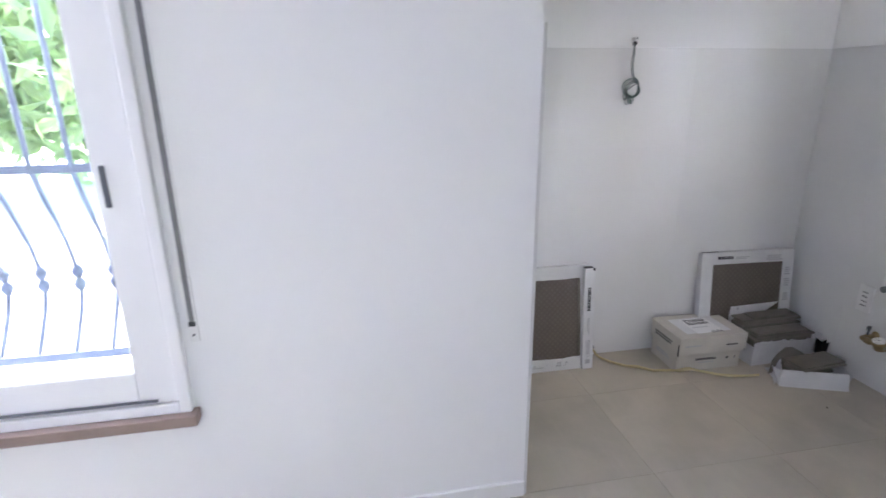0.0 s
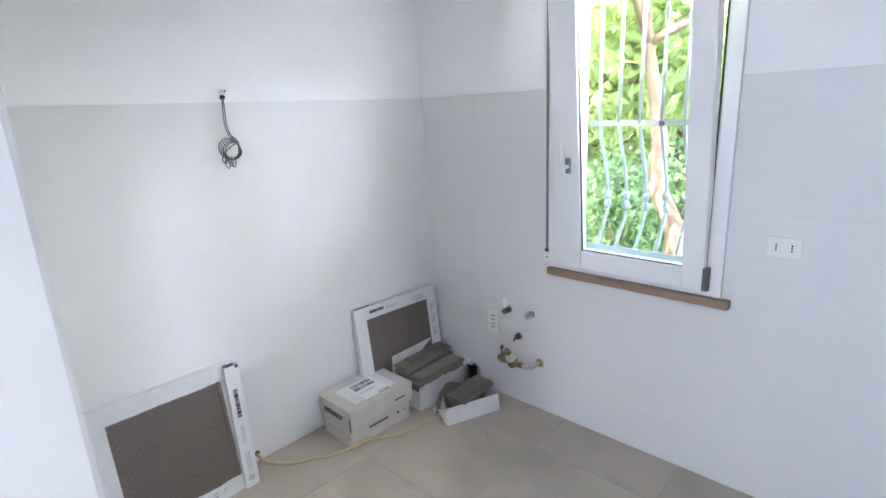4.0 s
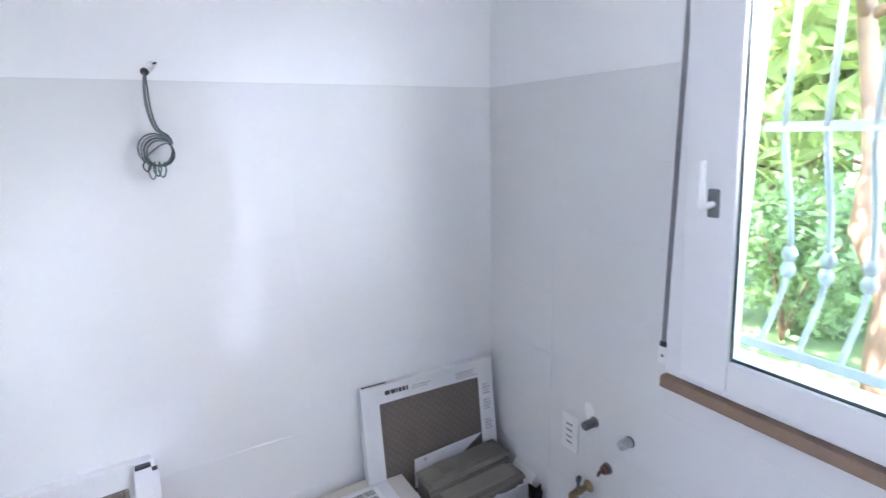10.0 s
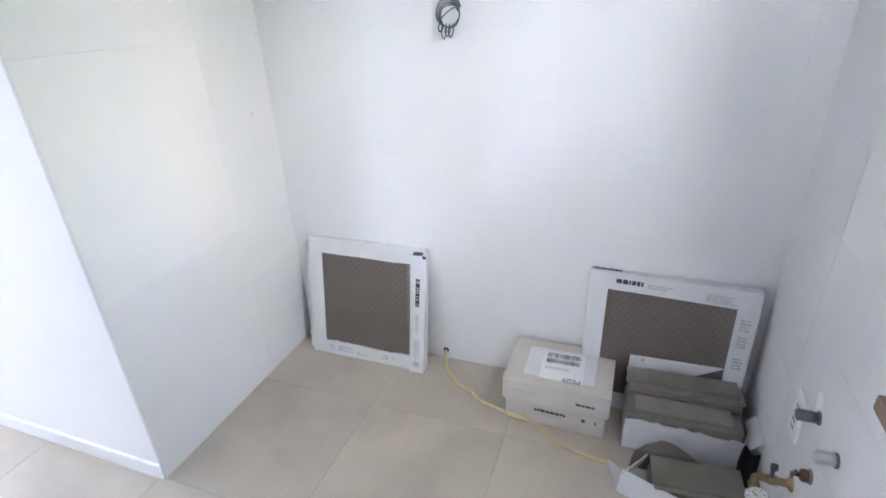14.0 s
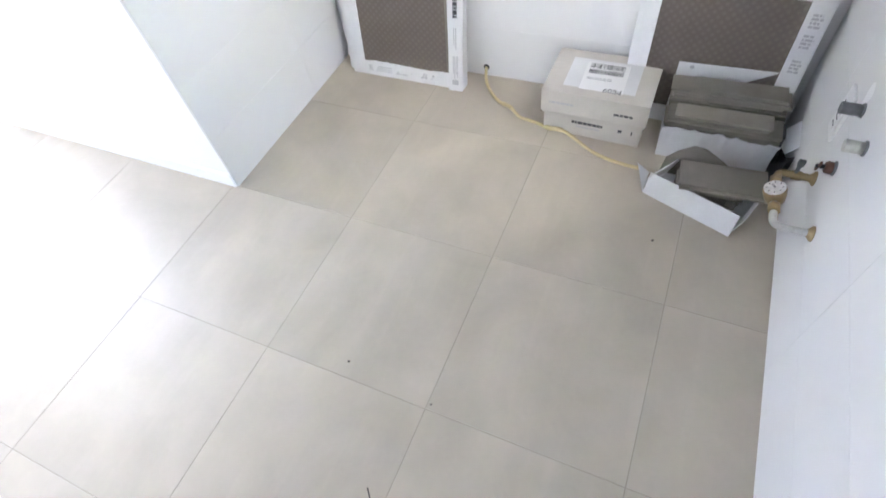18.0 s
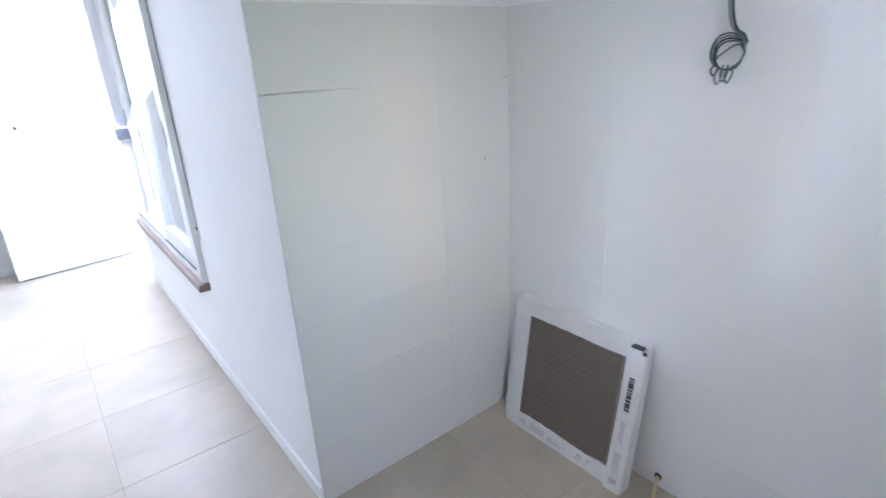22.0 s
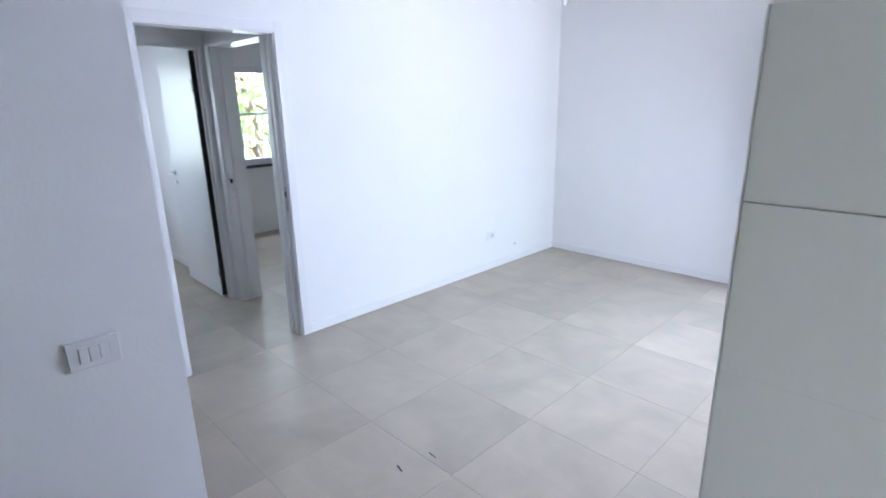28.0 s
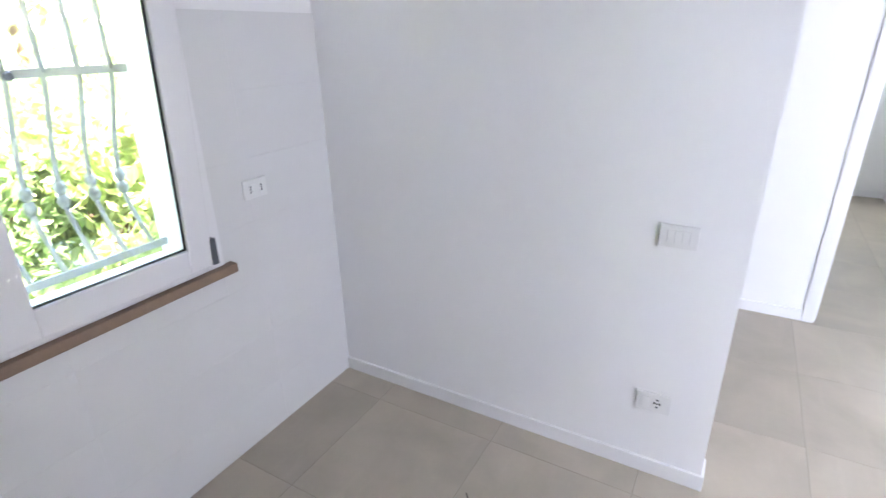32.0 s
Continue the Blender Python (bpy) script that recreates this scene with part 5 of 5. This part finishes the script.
def tree(name, label, x, y, h, lean, trunk_r, seed, leaves=9000, size=0.10, spread=1.6, z0=-0.26, low=0.35, mat_leaf=None):
    rng = random.Random(seed)
    ob = thing(name, label, "tree", at=(x, y, z0))
    bm = bmesh.new()
    pts, rad = [], []
    for i in range(9):
        f = i / 8
        pts.append((lean[0] * f + rng.uniform(-0.06, 0.06), lean[1] * f + rng.uniform(-0.06, 0.06), h * 0.62 * f))
        rad.append(trunk_r * (1.25 - 0.9 * f + (0.35 if i == 0 else 0)))
    bm_tube(bm, pts, rad, 10)
    balls = []
    for k in range(11):
        f = rng.uniform(low, 1)
        b = Vector(pts[min(8, int(f * 8))])
        a = rng.uniform(0, 6.283)
        ln = spread * rng.uniform(0.5, 1.0)
        e = b + Vector((math.cos(a) * ln, math.sin(a) * ln, rng.uniform(0.15, 0.9) * ln))
        mid = (b + e) / 2 + Vector((rng.uniform(-0.1, 0.1), rng.uniform(-0.1, 0.1), 0.12))
        bm_tube(bm, spline([b, mid, e], 4), [trunk_r * 0.4 - trunk_r * 0.035 * j for j in range(9)], 6)
        balls.append((e.x, e.y, e.z, rng.uniform(0.45, 0.9) * spread * 0.55))
        balls.append((mid.x, mid.y, mid.z, rng.uniform(0.25, 0.5) * spread * 0.5))
    top = Vector(pts[-1])
    for k in range(6):
        balls.append((top.x + rng.uniform(-0.8, 0.8) * spread * 0.6, top.y + rng.uniform(-0.8, 0.8) * spread * 0.6, top.z + rng.uniform(0, h * 0.35), rng.uniform(0.4, 0.8) * spread * 0.6))
    part("trunk", bm, BARK, ob)
    cr = leaf_cloud("crown", balls, leaves, size, mat_leaf or LEAF, seed)
    cr.parent = ob
    return ob


def shrub(name, label, x, y, r, seed, leaves=2500, size=0.05, material=None, z0=-0.26):
    rng = random.Random(seed)
    ob = thing(name, label, "shrub", at=(x, y, z0))
    bm = bmesh.new()
    balls = []
    for k in range(7):
        a = rng.uniform(0, 6.283)
        e = Vector((math.cos(a) * r * rng.uniform(0.2, 0.7), math.sin(a) * r * rng.uniform(0.2, 0.7), r * rng.uniform(0.5, 1.3)))
        bm_tube(bm, spline([(0, 0, 0), (e.x * 0.4, e.y * 0.4, e.z * 0.6), e], 3), 0.012, 5)
        balls.append((e.x, e.y, e.z, r * rng.uniform(0.35, 0.6)))
    part("stems", bm, BARK, ob)
    cr = leaf_cloud("foliage", balls, leaves, size, material or LEAF, seed)
    cr.parent = ob
    return ob


# outside the kitchen window
tree("garden_tree", "leaning tree with peeling pale bark and fresh green leaves", 3.35, 0.86, 5.2, (0.0, 0.60), 0.085, 3, 11000, 0.06, 1.9, low=0.72)
tree("garden_tree", "slender tree with fresh green leaves", 5.2, 2.9, 5.5, (0.2, 0.3), 0.09, 8, 6000, 0.11, 1.9, low=0.3)
tree("garden_tree", "slender tree with fresh green leaves", 5.9, 1.7, 5.0, (0.1, 0.3), 0.09, 12, 6000, 0.11, 1.8, low=0.3)
for i, (x, y, r) in enumerate(((2.6, 2.2, 0.55), (3.2, 3.4, 0.7), (4.2, 1.9, 0.8), (2.5, -0.6, 0.5), (3.9, -0.4, 0.8), (3.0, 0.1, 0.45), (5.0, 1.0, 0.9), (3.4, -1.6, 0.7), (2.3, 1.2, 0.35))):
    shrub("garden_shrub", "low leafy green shrub in the garden bed", x, y, r, 30 + i, 2200, 0.055, LEAF if i % 2 else LEAF_DARK)
for i, (x, y, r) in enumerate(((3.5, -1.05, 0.95), (4.7, -1.7, 1.2), (5.8, -2.9, 1.3))):
    shrub("garden_shrub", "tall leafy green shrub beside the drive", x, y, r, 130 + i, 2600, 0.075, LEAF)
tree("garden_tree", "slender tree with fresh green leaves over the drive", 7.2, -2.6, 5.6, (0.2, 0.4), 0.10, 21, 3500, 0.13, 2.0, low=0.6)
# far hedge and trees on all sides
for i in range(7):
    a = 0.12 + i * 0.24
    tree("far_tree", "tall leafy tree at the garden's edge", 10.5 * math.cos(a) + 1, 10.5 * math.sin(a), 6.5, (0.3, 0.2), 0.13, 60 + i, 2000, 0.26, 2.7, low=0.1)
# north side, seen through the living room window and entrance
for i, (x, y) in enumerate(((-7.9, 8.2), (-3.4, 8.4), (-1.2, 7.2), (-10.5, 7.0), (-13, 5.5))):
    tree("far_tree", "tall leafy tree beyond the terrace", x, y, 6.0, (0.2, 0.2), 0.13, 90 + i, 4500, 0.2, 2.7, low=0.2, mat_leaf=LEAF_DARK, z0=-0.06)
# south side, seen through the bedroom windows
for i, (x, y) in enumerate(((-3.2, -9.4), (-5.0, -9.0), (-1.4, -9.2), (-6.8, -10.5), (0.8, -9.8))):
    tree("far_tree", "tall leafy tree behind the bedrooms", x, y, 5.5, (0.2, 0.2), 0.13, 110 + i, 900, 0.16, 2.3, low=0.1)


# ---- wall tiles, one by one ----
TZ = 1.752
TILE_MESHES = {}


def tile_mesh(name, w, d, h, bevel, material):
    """One tile of w x h, d thick, with its back on y = 0 and its face towards -y, shared by alike tiles."""
    key = (name, round(w, 3), round(d, 3), round(h, 3))
    if key not in TILE_MESHES:
        b = bevel
        vs = [(0, 0, 0), (w, 0, 0), (w, 0, h), (0, 0, h), (0, -d + b, 0), (w, -d + b, 0), (w, -d + b, h), (0, -d + b, h),
              (b, -d, b), (w - b, -d, b), (w - b, -d, h - b), (b, -d, h - b)]
        fs = [(0, 4, 5, 1), (1, 5, 6, 2), (2, 6, 7, 3), (3, 7, 4, 0), (4, 8, 9, 5), (5, 9, 10, 6), (6, 10, 11, 7), (7, 11, 8, 4), (8, 11, 10, 9)]
        me = bpy.data.meshes.new(name)
        me.from_pydata(vs, [], [f[::-1] for f in fs])
        me.materials.append(material)
        TILE_MESHES[key] = me
    return TILE_MESHES[key]


def tile_wall(parent, m, length, start, holes=(), first=0.2505, open_rows=(), g=0.0006, groove=0.0003, gap=0.0018, lost=(0, 0)):
    """Rows of 25 x 75 cm tiles down from TZ, on the plane y = 0 of m, facing -y."""
    th = 0.009
    bm = bmesh.new()
    rows = 7

    def bits(a0, a1, z0, z1):
        out = [(a0, a1, z0, z1)]
        for p, q, lo, hi in holes:
            nxt = []
            for b0, b1, c0, c1 in out:
                if q <= b0 or p >= b1 or hi <= c0 or lo >= c1:
                    nxt.append((b0, b1, c0, c1))
                    continue
                if b0 < p:
                    nxt.append((b0, p, c0, c1))
                if b1 > q:
                    nxt.append((q, b1, c0, c1))
                if c0 < lo:
                    nxt.append((max(b0, p), min(b1, q), c0, lo))
                if c1 > hi:
                    nxt.append((max(b0, p), min(b1, q), hi, c1))
            out = nxt
        return out

    for r in range(rows):
        z1 = TZ - (first + (r - 1) * 0.2505 if r else 0.0)
        z0 = max(TZ - first - r * 0.2505, 0.0)
        lift = gap if r in open_rows else 0.0
        a = start
        while a < length:
            for b0, b1, c0, c1 in bits(max(a, 0), min(a + 0.75, length), z0 + lift, z1):
                if b1 - b0 > 0.012 and c1 - c0 > 0.012:
                    ob = new("wall_tile", tile_mesh("wall_tile", b1 - b0 - g, th, c1 - c0 - g, 0.0004, WALLTILE))
                    ob.matrix_world = m @ pose(b0 + g / 2, -0.0005, c0 + g / 2)
                    ob.parent = parent
            a += 0.75
    # the open joints have lost their grout over a stretch
    edges = [0.0] + sorted(TZ - first - k * 0.2505 for k in open_rows) + [TZ]
    for a0, a1 in ((0, lost[0]), lost, (lost[1], length)):
        for k in range(len(edges) - 1):
            if a1 > a0:
                for b0, b1, c0, c1 in bits(a0, a1, edges[k] + (gap if k and a0 == lost[0] else 0.0), edges[k + 1]):
                    bm_box(bm, b0, b1, groove - 0.0092, -0.0004, c0, c1, 0, m)
    part("grout", bm, WALLGROUT, parent)


walls = bpy.data.objects
tile_wall(walls["wall_kitchen_north"], pose(XP, YN, 0), XE - XP, -0.25)
tile_wall(walls["wall_east"], pose(XE, YN - 0.0096, 0, 0, 0, -90), YN - 0.0096 - YS, -0.36, [(YN - 0.0096 - KY1 - 0.012, YN - 0.0096 + 0.103, KZ0 - 0.04, 2.3)], 0.265, (0, 1), 0.0010, 0.0006, 0.0010, (1.93, 2.30))
tile_wall(walls["wall_kitchen_west"], pose(XP, YP, 0, 0, 0, 90), YN - 0.0096 - YP, -0.1, (), 0.2465, (0,), 0.0009, 0.0006, 0.0020, (0, 0.28))
structure("trim", GREYTRIM, [(XP + 0.0002, XP + 0.0114, YP - 0.003, YP + 0.0, 0.0, TZ)], "slim metal strip closing the edge of the wall tiles")

# two chips in the tiles of the side wall
for y, z in ((1.47, 1.195), (1.59, 1.50)):
    bm = bmesh.new()
    bm_lathe(bm, [(0.003, 0.0), (0.0022, 0.0008)], pose(XP + 0.0096, y, z, 0, 90, 0), 7)
    solid("wall_chip", bm, MESH_GREY, "small dark chip in the white wall tile", "chip", "chips in the wall tiles")

# ---- floor tiles ----
FL = bpy.data.objects["floor"]
for ix in range(-9, 3):
    for iy in range(-10, 4):
        x0, x1 = max(ix * 0.6, XW), min(ix * 0.6 + 0.6, XE)
        y0, y1 = max(iy * 0.6, RB), min(iy * 0.6 + 0.6, YN)
        if x1 - x0 < 0.02 or y1 - y0 < 0.02 or (x1 < XP - T and y0 > YP + T - 0.02):
            continue
        if x0 < XP - 0.05 and x1 <= XP + 0.03 and y0 >= YP - 0.001:
            y1 = min(y1, YP + 0.10)
            if y1 - y0 < 0.02:
                continue
        g = 0.0019
        ob = new("floor_tile", tile_mesh("floor_tile", x1 - x0 - g, 0.006, y1 - y0 - g, 0.0006, FLOORTILE))
        ob.matrix_world = pose(x0 + g / 2, y0 + g / 2, -0.006, 0, 0, 0) @ Matrix(((1, 0, 0, 0), (0, 0, 1, 0), (0, -1, 0, 0), (0, 0, 0, 1)))
        ob.parent = FL
